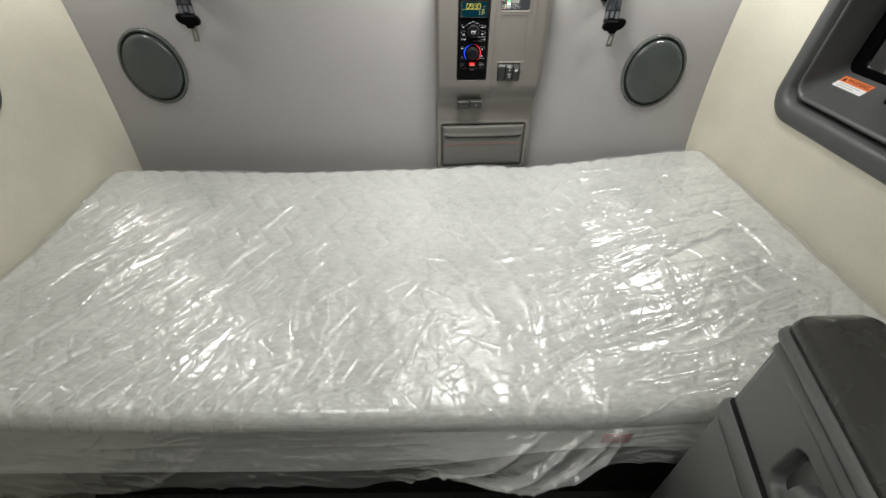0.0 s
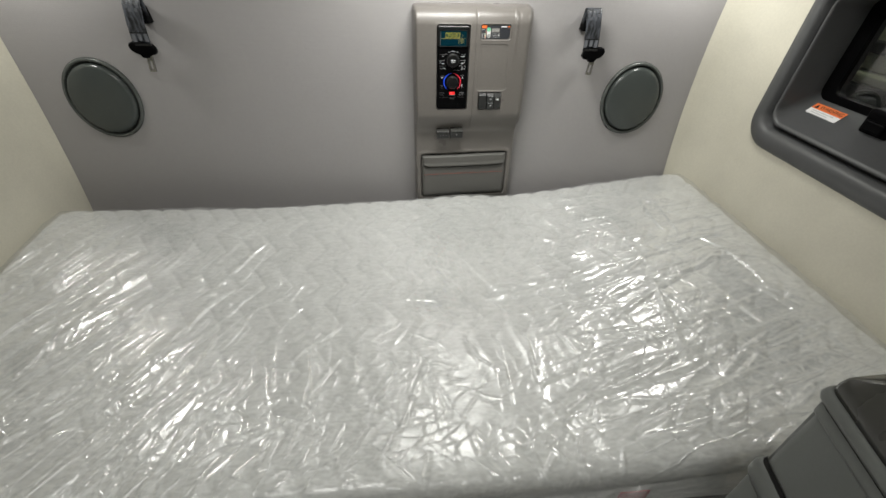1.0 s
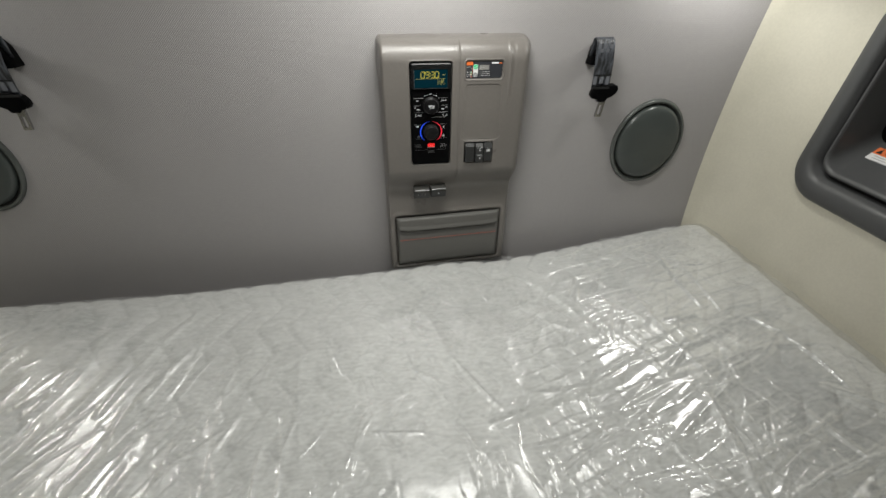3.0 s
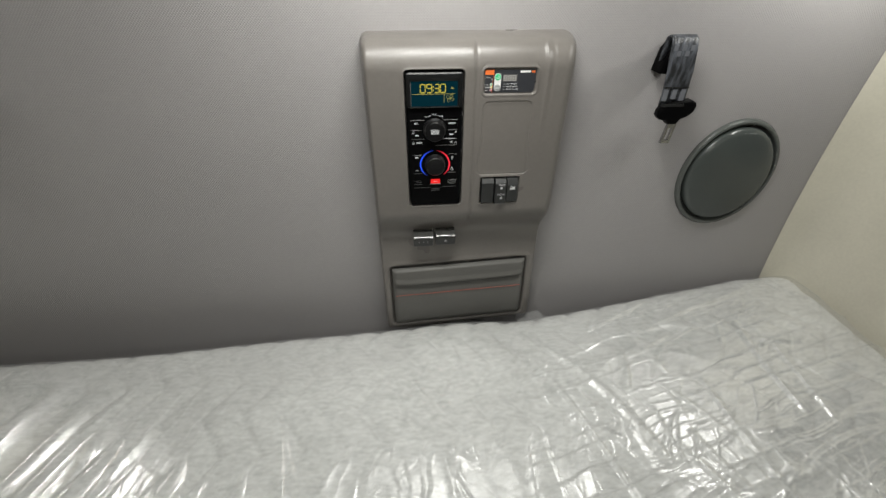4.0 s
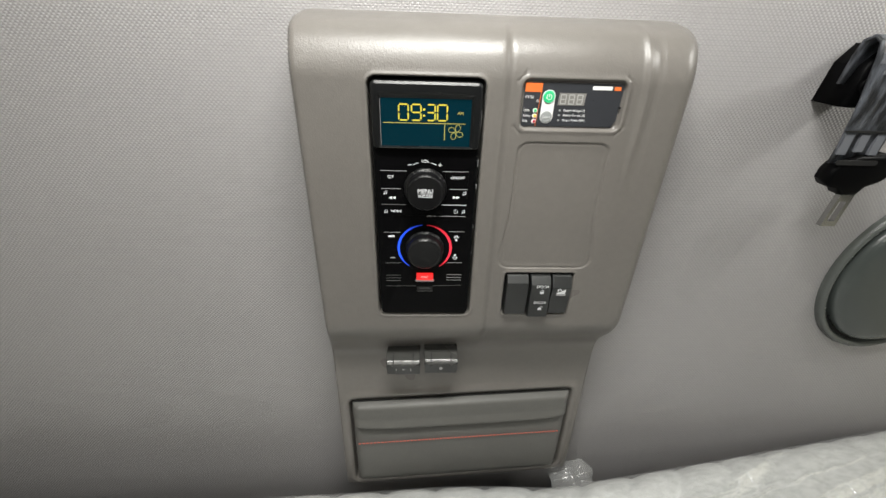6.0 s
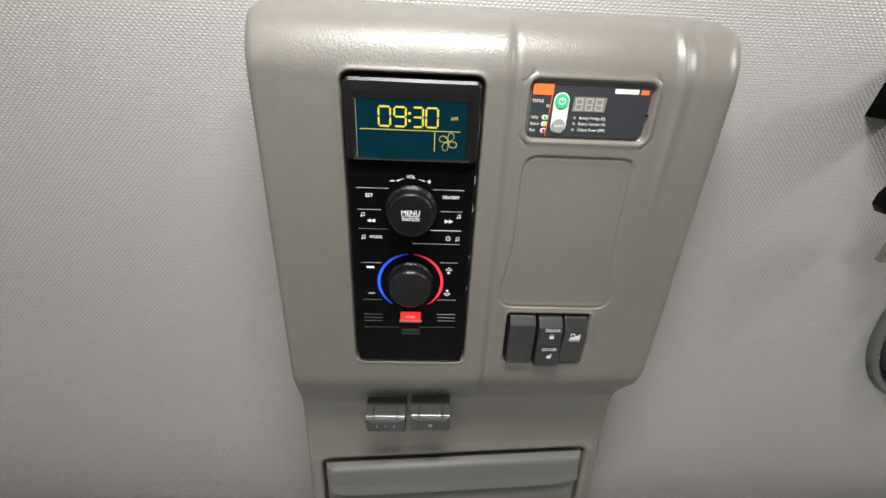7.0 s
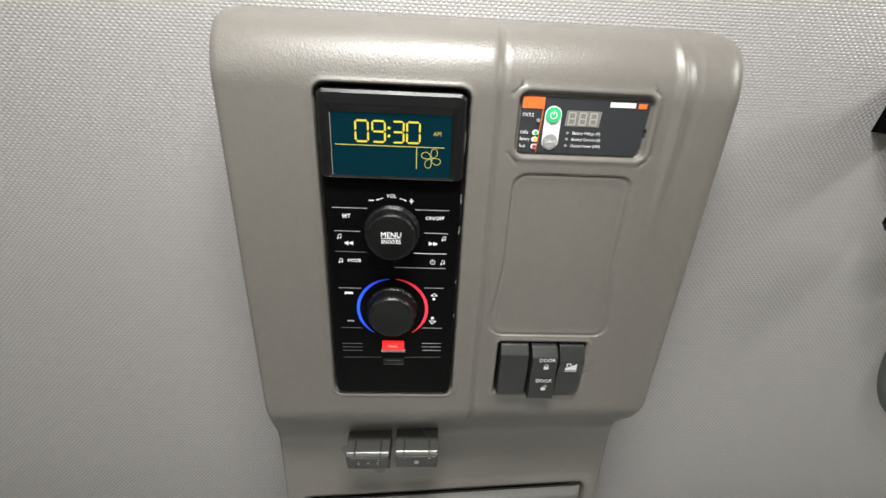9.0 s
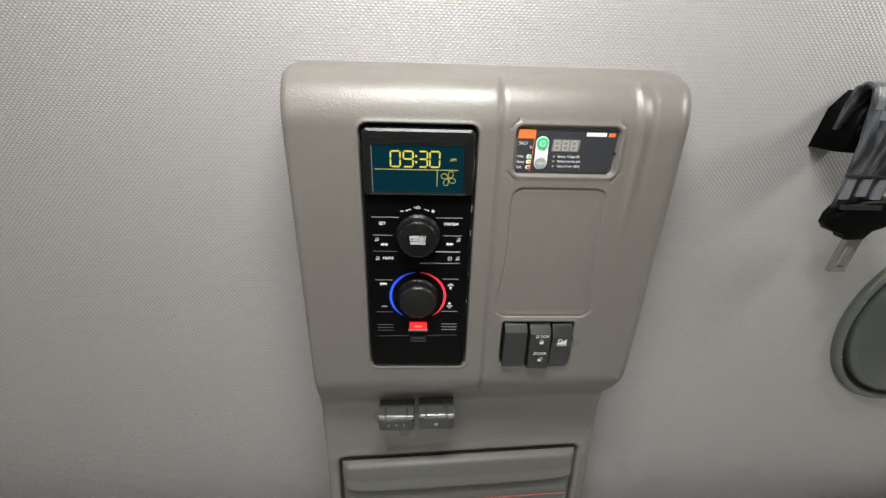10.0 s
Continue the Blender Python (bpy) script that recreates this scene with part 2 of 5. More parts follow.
        h = m.math("ADD", h, times(bowls(63, 3.4, 34, 0.05, 13.0), left, patch(2.6, 0.50, 0.66, 81.0), busy, 1.9))
        h = m.math("ADD", h, times(bowls(40, 34, 62, 0.09, 23.0), left, patch(4.0, 0.54, 0.64, 52.0), busy, 0.8))
        h = m.math("ADD", h, times(bowls(14, 3.2, 33, 0.05, 27.0), right, patch(2.6, 0.44, 0.60, 84.0), busy, 2.6))
        h = m.math("ADD", h, times(bowls(-35, 36, 64, 0.11, 29.0), right, patch(4.0, 0.52, 0.62, 61.0), busy, 1.0))
        h = m.math("ADD", h, times(bowls(84, 8, 34, 0.08, 33.0), middle, patch(3.0, 0.52, 0.66, 87.0), busy, 2.2))
        h = m.math("ADD", h, times(bowls(20, 40, 70, 0.12, 35.0), middle, patch(4.0, 0.56, 0.66, 71.0), busy, 0.6))
        h = m.math("ADD", h, times(creases(96, 5, 26, 0.12, 0.06, 11.0), patch(3.4, 0.48, 0.58, 12.0), loose, 0.9))
        h = m.math("ADD", h, times(creases(30, 14, 40, 0.15, 0.10, 17.0), crumple, patch(13.0, 0.42, 0.54, 43.0), 0.8))
        h = m.math("ADD", h, times(creases(-60, 15, 36, 0.14, 0.12, 19.0), crumple, patch(7.0, 0.44, 0.56, 31.0), 0.75))
    bump = m.node("ShaderNodeBump", Distance=0.0012)
    m.link(h, bump.inputs["Height"])
    m.link(bump.outputs[0], gloss.inputs["Normal"])
    fres = m.node("ShaderNodeFresnel", IOR=1.55)
    m.link(bump.outputs[0], fres.inputs["Normal"])
    a, b = t.nodes.new("ShaderNodeMixShader"), t.nodes.new("ShaderNodeMixShader")
    a.inputs[0].default_value = milk
    m.link(clear.outputs[0], a.inputs[1])
    m.link(veil.outputs[0], a.inputs[2])
    m.link(m.math("MINIMUM", m.math("MULTIPLY", fres.outputs[0], 1.12), 0.26), b.inputs[0])
    m.link(a.outputs[0], b.inputs[1])
    m.link(gloss.outputs[0], b.inputs[2])
    m.link(b.outputs[0], out.inputs["Surface"])
    return m.m


TICKING, FILM, SKIRT = quilt(), film("clear_polythene", False, 0.17), film("hanging_polythene", True, 0.27)


def pane():
    m = Mat("window_glass", (0.62, 0.64, 0.62), 0.02, 0, 0.5)
    m.b.inputs["Transmission Weight"].default_value = 1.0
    m.b.inputs["IOR"].default_value = 1.45
    return m.m


GLASS = pane()

# ---- shape helpers ----


def smooth(me, on=True):
    for p in me.polygons:
        p.use_smooth = on


def mesh(name, verts, faces, mat, parent=None, label="", shade=True):
    me = bpy.data.meshes.new(name)
    me.from_pydata([tuple(v) for v in verts], [], [tuple(f) for f in faces])
    me.update()
    smooth(me, shade)
    me.materials.append(mat)
    ob = new(name, me)
    if parent:
        ob.parent = parent
    if label:
        ob["label"] = label
    return ob


def part(name, bm, mat, parent=None, label="", shade=False):
    me = bpy.data.meshes.new(name)
    bmesh.ops.recalc_face_normals(bm, faces=bm.faces)
    bm.to_mesh(me)
    bm.free()
    smooth(me, shade)
    me.materials.append(mat)
    ob = new(name, me)
    if parent:
        ob.parent = parent
    if label:
        ob["label"] = label
    return ob


def thing(name, label, category, group="", kind=""):
    return tagged(new(name), label, category, group, kind)


def box(x0, x1, y0, y1, z0, z1, bevel=0.0, segs=2):
    bm = bmesh.new()
    bmesh.ops.create_cube(bm, size=1, matrix=Matrix.Translation(((x0 + x1) / 2, (y0 + y1) / 2, (z0 + z1) / 2)) @ Matrix.Diagonal((x1 - x0, y1 - y0, z1 - z0, 1)))
    if bevel:
        bmesh.ops.bevel(bm, geom=bm.edges[:], offset=bevel, segments=segs, profile=0.5, affect="EDGES")
    return bm


def round_rect(x0, x1, z0, z1, r, n=6):
    """Outline points, anticlockwise seen from -y."""
    pts = []
    for cx, cz, a0 in ((x1 - r, z0 + r, -90), (x1 - r, z1 - r, 0), (x0 + r, z1 - r, 90), (x0 + r, z0 + r, 180)):
        for i in range(n + 1):
            a = radians(a0 + 90 * i / n)
            pts.append((cx + r * math.cos(a), cz + r * math.sin(a)))
    return pts


def slab(pts, y0, y1, bevel=0.0):
    """An outline in x, z from its front y0 back to y1, with a rounded front edge."""
    bm = bmesh.new()
    f = bm.faces.new([bm.verts.new((x, y1, z)) for x, z in pts])
    ext = bmesh.ops.extrude_face_region(bm, geom=[f])
    top = [v for v in ext["geom"] if isinstance(v, bmesh.types.BMVert)]
    for v in top:
        v.co.y = y0
    if bevel:
        edges = [e for e in bm.edges if all(abs(v.co.y - y0) < 1e-7 for v in e.verts)]
        bmesh.ops.bevel(bm, geom=edges, offset=bevel, segments=3, profile=0.5, affect="EDGES")
    return bm


def ring(outer, inner, y0, y1):
    """A flat band between two outlines of equal length."""
    bm = bmesh.new()
    rows = [[bm.verts.new((x, y, z)) for x, z in pts] for pts, y in ((outer, y1), (outer, y0), (inner, y0), (inner, y1))]
    n = len(outer)
    for k in range(4):
        a, b = rows[k], rows[(k + 1) % 4]
        for i in range(n):
            bm.faces.new((a[i], a[(i + 1) % n], b[(i + 1) % n], b[i]))
    return bm


def lathe(profile, cx, cz, n=48, flutes=0, depth=0.0):
    """Spin (radius, y) pairs about the y axis through cx, cz."""
    verts, faces = [], []
    for r, y in profile:
        for i in range(n):
            a = 2 * math.pi * i / n
            k = r - (depth if flutes and (i * flutes // n) * n == i * flutes and r > 0.006 else 0)
            verts.append((cx + k * math.cos(a), y, cz + k * math.sin(a)))
    m = len(profile)
    for j in range(m - 1):
        for i in range(n):
            i2 = (i + 1) % n
            faces.append((j * n + i, j * n + i2, (j + 1) * n + i2, (j + 1) * n + i))
    verts.append((cx, profile[-1][1], cz))
    faces += [((m - 1) * n + i, (m - 1) * n + (i + 1) % n, len(verts) - 1) for i in range(n)]
    return verts, faces


def flat(pts, y):
    bm = bmesh.new()
    bm.faces.new([bm.verts.new((x, y, z)) for x, z in pts])
    return bm


def thin(pts, y, t=0.0003):
    return slab(pts, y - t, y)


def rect(x0, x1, z0, z1):
    return [(x0, z0), (x1, z0), (x1, z1), (x0, z1)]


def disc(cx, cz, r, n=24):
    return [(cx + r * math.cos(2 * math.pi * i / n), cz + r * math.sin(2 * math.pi * i / n)) for i in range(n)]


def text(word, x, y, z, size, mat, parent, align="CENTER", wide=1.0, m=None, lean=0.0):
    """Raised lettering that faces -y."""
    c = bpy.data.curves.new("lettering", "FONT")
    c.body, c.size, c.align_x, c.align_y, c.shear = word, size, align, "CENTER", lean
    c.extrude, c.resolution_u = 0.00012, 3
    c.materials.append(mat)
    source = new("source", c)
    bpy.context.view_layer.update()
    me = bpy.data.meshes.new_from_object(source.evaluated_get(bpy.context.evaluated_depsgraph_get()))
    bpy.data.objects.remove(source)
    me.name = "lettering"
    me.transform((m or pose(x, y, z, 90)) @ Matrix.Diagonal((wide, 1, 1, 1)))
    ob = new("lettering", me)
    if parent:
        ob.parent = parent
    return ob


def stroke(points, width, y, mat, parent, name="mark", closed=False):
    """A thin printed line along points in x, z."""
    bm = bmesh.new()
    n = len(points)
    segs = [(points[i], points[(i + 1) % n]) for i in range(n if closed else n - 1)]
    for k, ((ax, az), (bx, bz)) in enumerate(segs):
        d = Vector((bx - ax, bz - az))
        if d.length < 1e-9:
            continue
        d.normalize()
        s, e = d * (width * 0.4), Vector((-d.y, d.x)) * (width / 2)
        yy = y - 0.00002 * (k % 2)
        quad = [(ax - s.x + e.x, az - s.y + e.y), (ax - s.x - e.x, az - s.y - e.y), (bx + s.x - e.x, bz + s.y - e.y), (bx + s.x + e.x, bz + s.y + e.y)]
        bm.faces.new([bm.verts.new((px, yy, pz)) for px, pz in quad])
    return part(name, bm, mat, parent)


def lattice(nx, ny, seed):
    return np.random.default_rng(seed).random((ny, nx))


def vnoise(x, y, seed=0):
    """Smooth value noise over arrays, 0..1, one cell per unit."""
    g = lattice(256, 256, seed)
    xi, yi = np.floor(x).astype(int), np.floor(y).astype(int)
    fx, fy = x - xi, y - yi
    fx, fy = fx * fx * (3 - 2 * fx), fy * fy * (3 - 2 * fy)
    a, b = g[yi % 256, xi % 256], g[yi % 256, (xi + 1) % 256]
    c, d = g[(yi + 1) % 256, xi % 256], g[(yi + 1) % 256, (xi + 1) % 256]
    return (a * (1 - fx) + b * fx) * (1 - fy) + (c * (1 - fx) + d * fx) * fy


def ridged(x, y, seed, sharp=2.0):
    return (1 - np.abs(2 * vnoise(x, y, seed) - 1)) ** sharp


def step(a, b, x):
    t = np.clip((x - a) / (b - a), 0, 1)
    return t * t * (3 - 2 * t)


def sd_round(x, z, x0, x1, z0, z1, r):
    """Signed distance to a rounded rectangle, negative inside."""
    qx = np.abs(x - (x0 + x1) / 2) - (x1 - x0) / 2 + r
    qz = np.abs(z - (z0 + z1) / 2) - (z1 - z0) / 2 + r
    return np.minimum(np.maximum(qx, qz), 0) + np.hypot(np.maximum(qx, 0), np.maximum(qz, 0)) - r


def grid_faces(nx, ny):
    i = np.arange(nx - 1)[None, :] + nx * np.arange(ny - 1)[:, None]
    return np.stack([i, i + 1, i + 1 + nx, i + nx], -1).reshape(-1, 4).tolist()

# ---- the cab's shell ----
WALL = 1.49


def shell_wall(name, x0, x1, y0, y1, z0, z1, mat, label):
    return tagged(part(name, box(x0, x1, y0, y1, z0, z1), mat), label, "wall", kind="structure")


shell_wall("wall_rear", -1.32, 1.32, WALL, WALL + 0.05, 0, 2.1, CLOTH, "grey woven-cloth rear wall of a truck sleeper cab")
shell_wall("wall_front", -1.4, 1.4, -1.65, -1.6, 0, 2.1, HEAD, "plain liner closing the cab behind the bunk area")
tagged(part("ceiling", box(-1.4, 1.4, -1.65, 1.54, 2.06, 2.1), HEAD), "plain light cab headliner", "ceiling", kind="structure")
tagged(part("floor", box(-1.4, 1.4, -1.65, 1.54, -0.04, 0), FLOORM), "dark vinyl cab floor", "floor", kind="structure")


def side_wall(name, sign, corner, bow, mid, face, lean, hole, label):
    """Moulded liner that turns out of the rear wall with a rounded corner; hole: (y0, y1, z0, z1) is left open."""
    ys = sorted(set([round(v, 4) for v in np.linspace(-1.6, 1.25, 20)] + [round(v, 4) for v in np.linspace(1.25, WALL - 0.001, 22)] + list(hole[:2])))
    zs = sorted(set([round(v, 4) for v in np.linspace(0, 2.1, 36)] + list(hole[2:])))
    verts, faces = [], []
    for off in (0, 0.02):
        for z in zs:
            c = corner + bow * (z - mid) ** 2
            f = face + lean * (z - 0.78)
            for y in ys:
                k = min(1, (WALL - y) / 0.16)
                x = c + (f - c) * math.sqrt(max(0, 1 - (1 - k) ** 2))
                verts.append((sign * (x + off), y, z))
    nx, nz = len(ys), len(zs)
    for layer in (0, 1):
        for j in range(nz - 1):
            for i in range(nx - 1):
                if ys[i] >= hole[0] - 1e-6 and ys[i + 1] <= hole[1] + 1e-6 and zs[j] >= hole[2] - 1e-6 and zs[j + 1] <= hole[3] + 1e-6:
                    continue
                a = layer * nx * nz + j * nx + i
                faces.append((a, a + 1, a + 1 + nx, a + nx))
    return tagged(mesh(name, verts, faces, CREAM), label, "wall", kind="structure")


WIN = (0.62, 1.258, 1.06, 1.435)
side_wall("wall_right", 1, 1.034, 0.18, 1.13, 1.137, 0.11, (WIN[0] - 0.02, WIN[1] + 0.025, WIN[2] - 0.025, WIN[3] + 0.03), "cream moulded side liner with a window opening")
LWIN = (0.50, 1.130, 1.115, 1.46)
side_wall("wall_left", -1, 1.107, 0.11, 1.17, 1.137, 0.09, (LWIN[0] - 0.02, LWIN[1] + 0.025, LWIN[2] - 0.025, LWIN[3] + 0.03), "cream moulded side liner with a window opening")


def cab_window(name, sign, y0, y1, z0, z1, xw, lean, label):
    """Deep window: a raised rounded surround, a sloping inner sill and dark glass."""
    win = thing(name, label, "window", kind="structure")
    # outline in (y, z); local depth runs outwards
    def place(bm):
        for v in bm.verts:
            y, d, z = v.co.x, v.co.y, v.co.z
            v.co = (sign * (xw + lean * (z - 1.0) + d), y + 0.04 * (z - 1.05), z)
        return bm

    outer = round_rect(y0 - 0.055, y1 + 0.044, z0 - 0.055, z1 + 0.055, 0.085, 10)
    mid1 = round_rect(y0 - 0.045, y1 + 0.034, z0 - 0.045, z1 + 0.045, 0.078, 10)
    mid2 = round_rect(y0 - 0.010, y1 + 0.010, z0 - 0.012, z1 + 0.010, 0.055, 10)
    inner = round_rect(y0, y1, z0, z1, 0.048, 10)
    rows = [(outer, 0.02), (outer, -0.008), (mid1, -0.020), (mid2, -0.022), (inner, -0.012), (inner, 0.05)]
    bm = bmesh.new()
    vs = [[bm.verts.new((a, d, b)) for a, b in pts] for pts, d in rows]
    n = len(outer)
    for j in range(len(rows) - 1):
        for i in range(n):
            bm.faces.new((vs[j][i], vs[j][(i + 1) % n], vs[j + 1][(i + 1) % n], vs[j + 1][i]))
    part("surround", place(bm), TRIM, win, "charcoal moulded plastic surround", True)
    # tunnel from the surround out to the glass
    tun = [(round_rect(y0 + 0.005, y1 - 0.005, z0 + 0.013, z1 - 0.005, 0.045, 10), 0.030),
           (round_rect(y0 + 0.005, y1 - 0.005, z0 + 0.013, z1 - 0.005, 0.045, 10), 0.004),
           (round_rect(y0 + 0.008, y1 - 0.008, z0 + 0.015, z1 - 0.008, 0.043, 10), 0.000),
           (round_rect(y0 + 0.012, y1 - 0.012, z0 + 0.021, z1 - 0.012, 0.041, 10), 0.002),
           (round_rect(y0 + 0.013, y1 - 0.013, z0 + 0.026, z1 - 0.013, 0.040, 10), 0.010),
           (round_rect(y0 + 0.014, y1 - 0.014, z0 + 0.028, z1 - 0.014, 0.039, 10), 0.024),
           (round_rect(y0 + 0.016, y1 - 0.016, z0 + 0.090, z1 - 0.020, 0.030, 10), 0.105),
           (round_rect(y0 + 0.018, y1 - 0.018, z0 + 0.094, z1 - 0.022, 0.028, 10), 0.145)]
    bm = bmesh.new()
    vs = [[bm.verts.new((a, d, b)) for a, b in pts] for pts, d in tun]
    for j in range(len(tun) - 1):
        for i in range(n):
            bm.faces.new((vs[j][i], vs[j][(i + 1) % n], vs[j + 1][(i + 1) % n], vs[j + 1][i]))
    part("reveal", place(bm), TRIM, win, "sloping charcoal reveal", True)
    part("gap", place(ring(round_rect(y0 - 0.002, y1 + 0.002, z0 - 0.002, z1 + 0.002, 0.048, 10), round_rect(y0 + 0.012, y1 - 0.012, z0 + 0.018, z1 - 0.010, 0.042, 10), 0.024, 0.032)), HOLE, win, "dark gap round the tray")
    part("latch", place(box(y1 - 0.295, y1 - 0.215, 0.070, 0.118, z0 + 0.062, z0 + 0.125, 0.008, 3)), BLACK, win, "black sliding window latch")
    part("latch_grip", place(box(y1 - 0.283, y1 - 0.230, 0.058, 0.072, z0 + 0.072, z0 + 0.100, 0.004, 2)), BLACK, win, "ribbed latch grip")
    sash = ring(round_rect(y0 + 0.005, y1 - 0.005, z0 + 0.088, z1 - 0.012, 0.03, 10), round_rect(y0 + 0.050, y1 - 0.058, z0 + 0.112, z1 - 0.042, 0.02, 10), 0.112, 0.13)
    part("sash", place(sash), BLACK, win, "black rubber sash")
    g = place(box(y0 + 0.012, y1 - 0.012, 0.119, 0.124, z0 + 0.096, z1 - 0.022))
    glass = part("pane", g, GLASS, win, "dark window glass")
    glass.visible_shadow = False
    return win


rwin = cab_window("window_1", 1, *WIN[:2], *WIN[2:], 1.168, 0.11, "recessed cab side window in a charcoal surround")
lwin = cab_window("window_2", -1, *LWIN[:2], *LWIN[2:], 1.165, 0.09, "recessed cab side window in a charcoal surround")

# ---- bunk ----
FRONT, BACK, LEFT, RIGHT = 0.385, 1.480, -1.128, 1.128


def bed_top(x, y):
    """Height of the sagging mattress top."""
    z = 0.708 + 0.078 * np.clip((x - 0.38) / 0.68, 0, 1) ** 0.92 + 0.022 * step(-0.35, -0.95, x)
    z = z + 0.030 * step(0.9, 1.30, y) * (1 - np.clip((x - 0.44) / 0.6, 0, 1)) + 0.010 * step(0.62, 0.42, y)
    z = z + 0.017 * np.exp(-((x - 0.26) / 0.17) ** 2) * step(1.20, 1.38, y)
    return z + 0.004 * (vnoise(x * 4 + 9, y * 4, 5) - 0.5)


def bed_bottom(x):
    return 0.500 + 0.112 * step(-0.15, 0.50, x)


def back_edge(x):
    return 1.412 + 0.068 * np.clip((x - 0.40) / 0.58, 0, 1) - 0.045 * step(0.05, -0.9, x)


def crown(x, y):
    """How far the soft rear edge has rolled down."""
    w = 0.045
    k = np.clip((back_edge(x) - y) / w, 0, 1)
    return w * (1 - np.sqrt(1 - (1 - k) ** 2))


def herring(x, y):
    """Zigzag quilting: 0 on a stitch line, 1 on the crown between."""
    zig = np.abs(((y / 0.15) % 1) * 2 - 1)
    f = ((x + zig * 0.055) / 0.075) % 1
    return 1 - np.abs(2 * f - 1) ** 3.2


def build_mattress():
    us = np.concatenate([[0], np.linspace(0.0004, 0.02, 8), np.linspace(0.024, 0.976, 560), np.linspace(0.98, 0.9996, 8), [1]])
    vs = np.concatenate([[0], np.linspace(0.001, 0.05, 8), np.linspace(0.055, 0.945, 250), np.linspace(0.95, 0.999, 8), [1]])
    U, V = np.meshgrid(us, vs)
    X = LEFT + (RIGHT - LEFT) * U
    BK = back_edge(X)
    Y = FRONT + (BK - FRONT) * V
    d = np.minimum(Y - FRONT, np.minimum(X - LEFT, RIGHT - X))
    r = 0.034
    k = np.clip(d / r, 0, 1)
    drop = r * (1 - np.sqrt(1 - (1 - k) ** 2)) + crown(X, Y)
    Z = bed_top(X, Y) - drop + 0.0090 * herring(X, Y) * k
    ny, nx = X.shape
    verts = np.stack([X, Y, Z], -1).reshape(-1, 3).tolist()
    bed = thing("mattress", "white quilted bunk mattress with herringbone stitching under clear plastic", "mattress")
    mesh("quilted_top", verts, grid_faces(nx, ny), TICKING, bed, "grey-white quilted top with zigzag stitching")
    rim = [i for i in range(nx)] + [j * nx + nx - 1 for j in range(1, ny)] + [(ny - 1) * nx + i for i in range(nx - 2, -1, -1)] + [j * nx for j in range(ny - 2, 0, -1)]
    n = len(rim)
    upper = [verts[i] for i in rim]
    side = upper + [(x, y, float(bed_bottom(x))) for x, y, z in upper]
    faces = [((i + 1) % n, i, n + i, n + (i + 1) % n) for i in range(n)]
    faces.append([n + i for i in range(n)])
    mesh("side_border", side, faces, TICKING, bed)
    return bed


def wrinkles(x, y):
    """Loose waves of the wrapping, metres."""
    warp = 0.05 * (vnoise(x * 5, y * 5 + 20, 11) - 0.5)
    a, b = x + warp, y - warp + 3
    def turned(deg, fu, fv, seed, sharp):
        c, q = math.cos(radians(deg)), math.sin(radians(deg))
        return ridged((a * c + b * q) * fu + 40, (-a * q + b * c) * fv + 40, seed, sharp)
    left, right = step(-0.25, -0.7, x), step(0.35, 0.7, x)
    w = left * 0.006 * turned(65, 2.2, 14, 31, 3) + right * 0.006 * turned(12, 2.4, 14, 33, 3)
    return w + (1 - left - right) * 0.003 * turned(95, 3, 12, 36, 3) + 0.002 * vnoise(a * 12, b * 12, 44)


# creases: (how many, x range, y range, heading, spread, length range, height range)
CREASES = [
    (46, (-1.08, -0.40), (0.45, 1.20), 64, 6, (0.16, 0.42), (0.003, 0.006)),
    (26, (-0.75, -0.15), (0.50, 1.05), 60, 25, (0.06, 0.18), (0.002, 0.004)),
    (14, (-1.05, -0.70), (0.40, 0.66), 5, 14, (0.06, 0.14), (0.002, 0.004)),
    (34, (0.40, 1.02), (0.45, 1.05), 13, 6, (0.20, 0.45), (0.004, 0.007)),
    (22, (0.42, 1.00), (0.48, 1.30), 40, 50, (0.06, 0.16), (0.002, 0.005)),
    (16, (0.35, 1.0), (0.70, 1.32), 100, 14, (0.14, 0.32), (0.003, 0.006)),
    (24, (-0.35, 0.45), (0.42, 0.90), 60, 70, (0.05, 0.14), (0.0015, 0.0035)),
    (16, (-0.30, 0.45), (0.55, 1.20), 97, 10, (0.16, 0.36), (0.002, 0.0035)),
    (50, (-0.60, 0.95), (0.39, 0.56), 80, 50, (0.04, 0.12), (0.002, 0.004)),
]


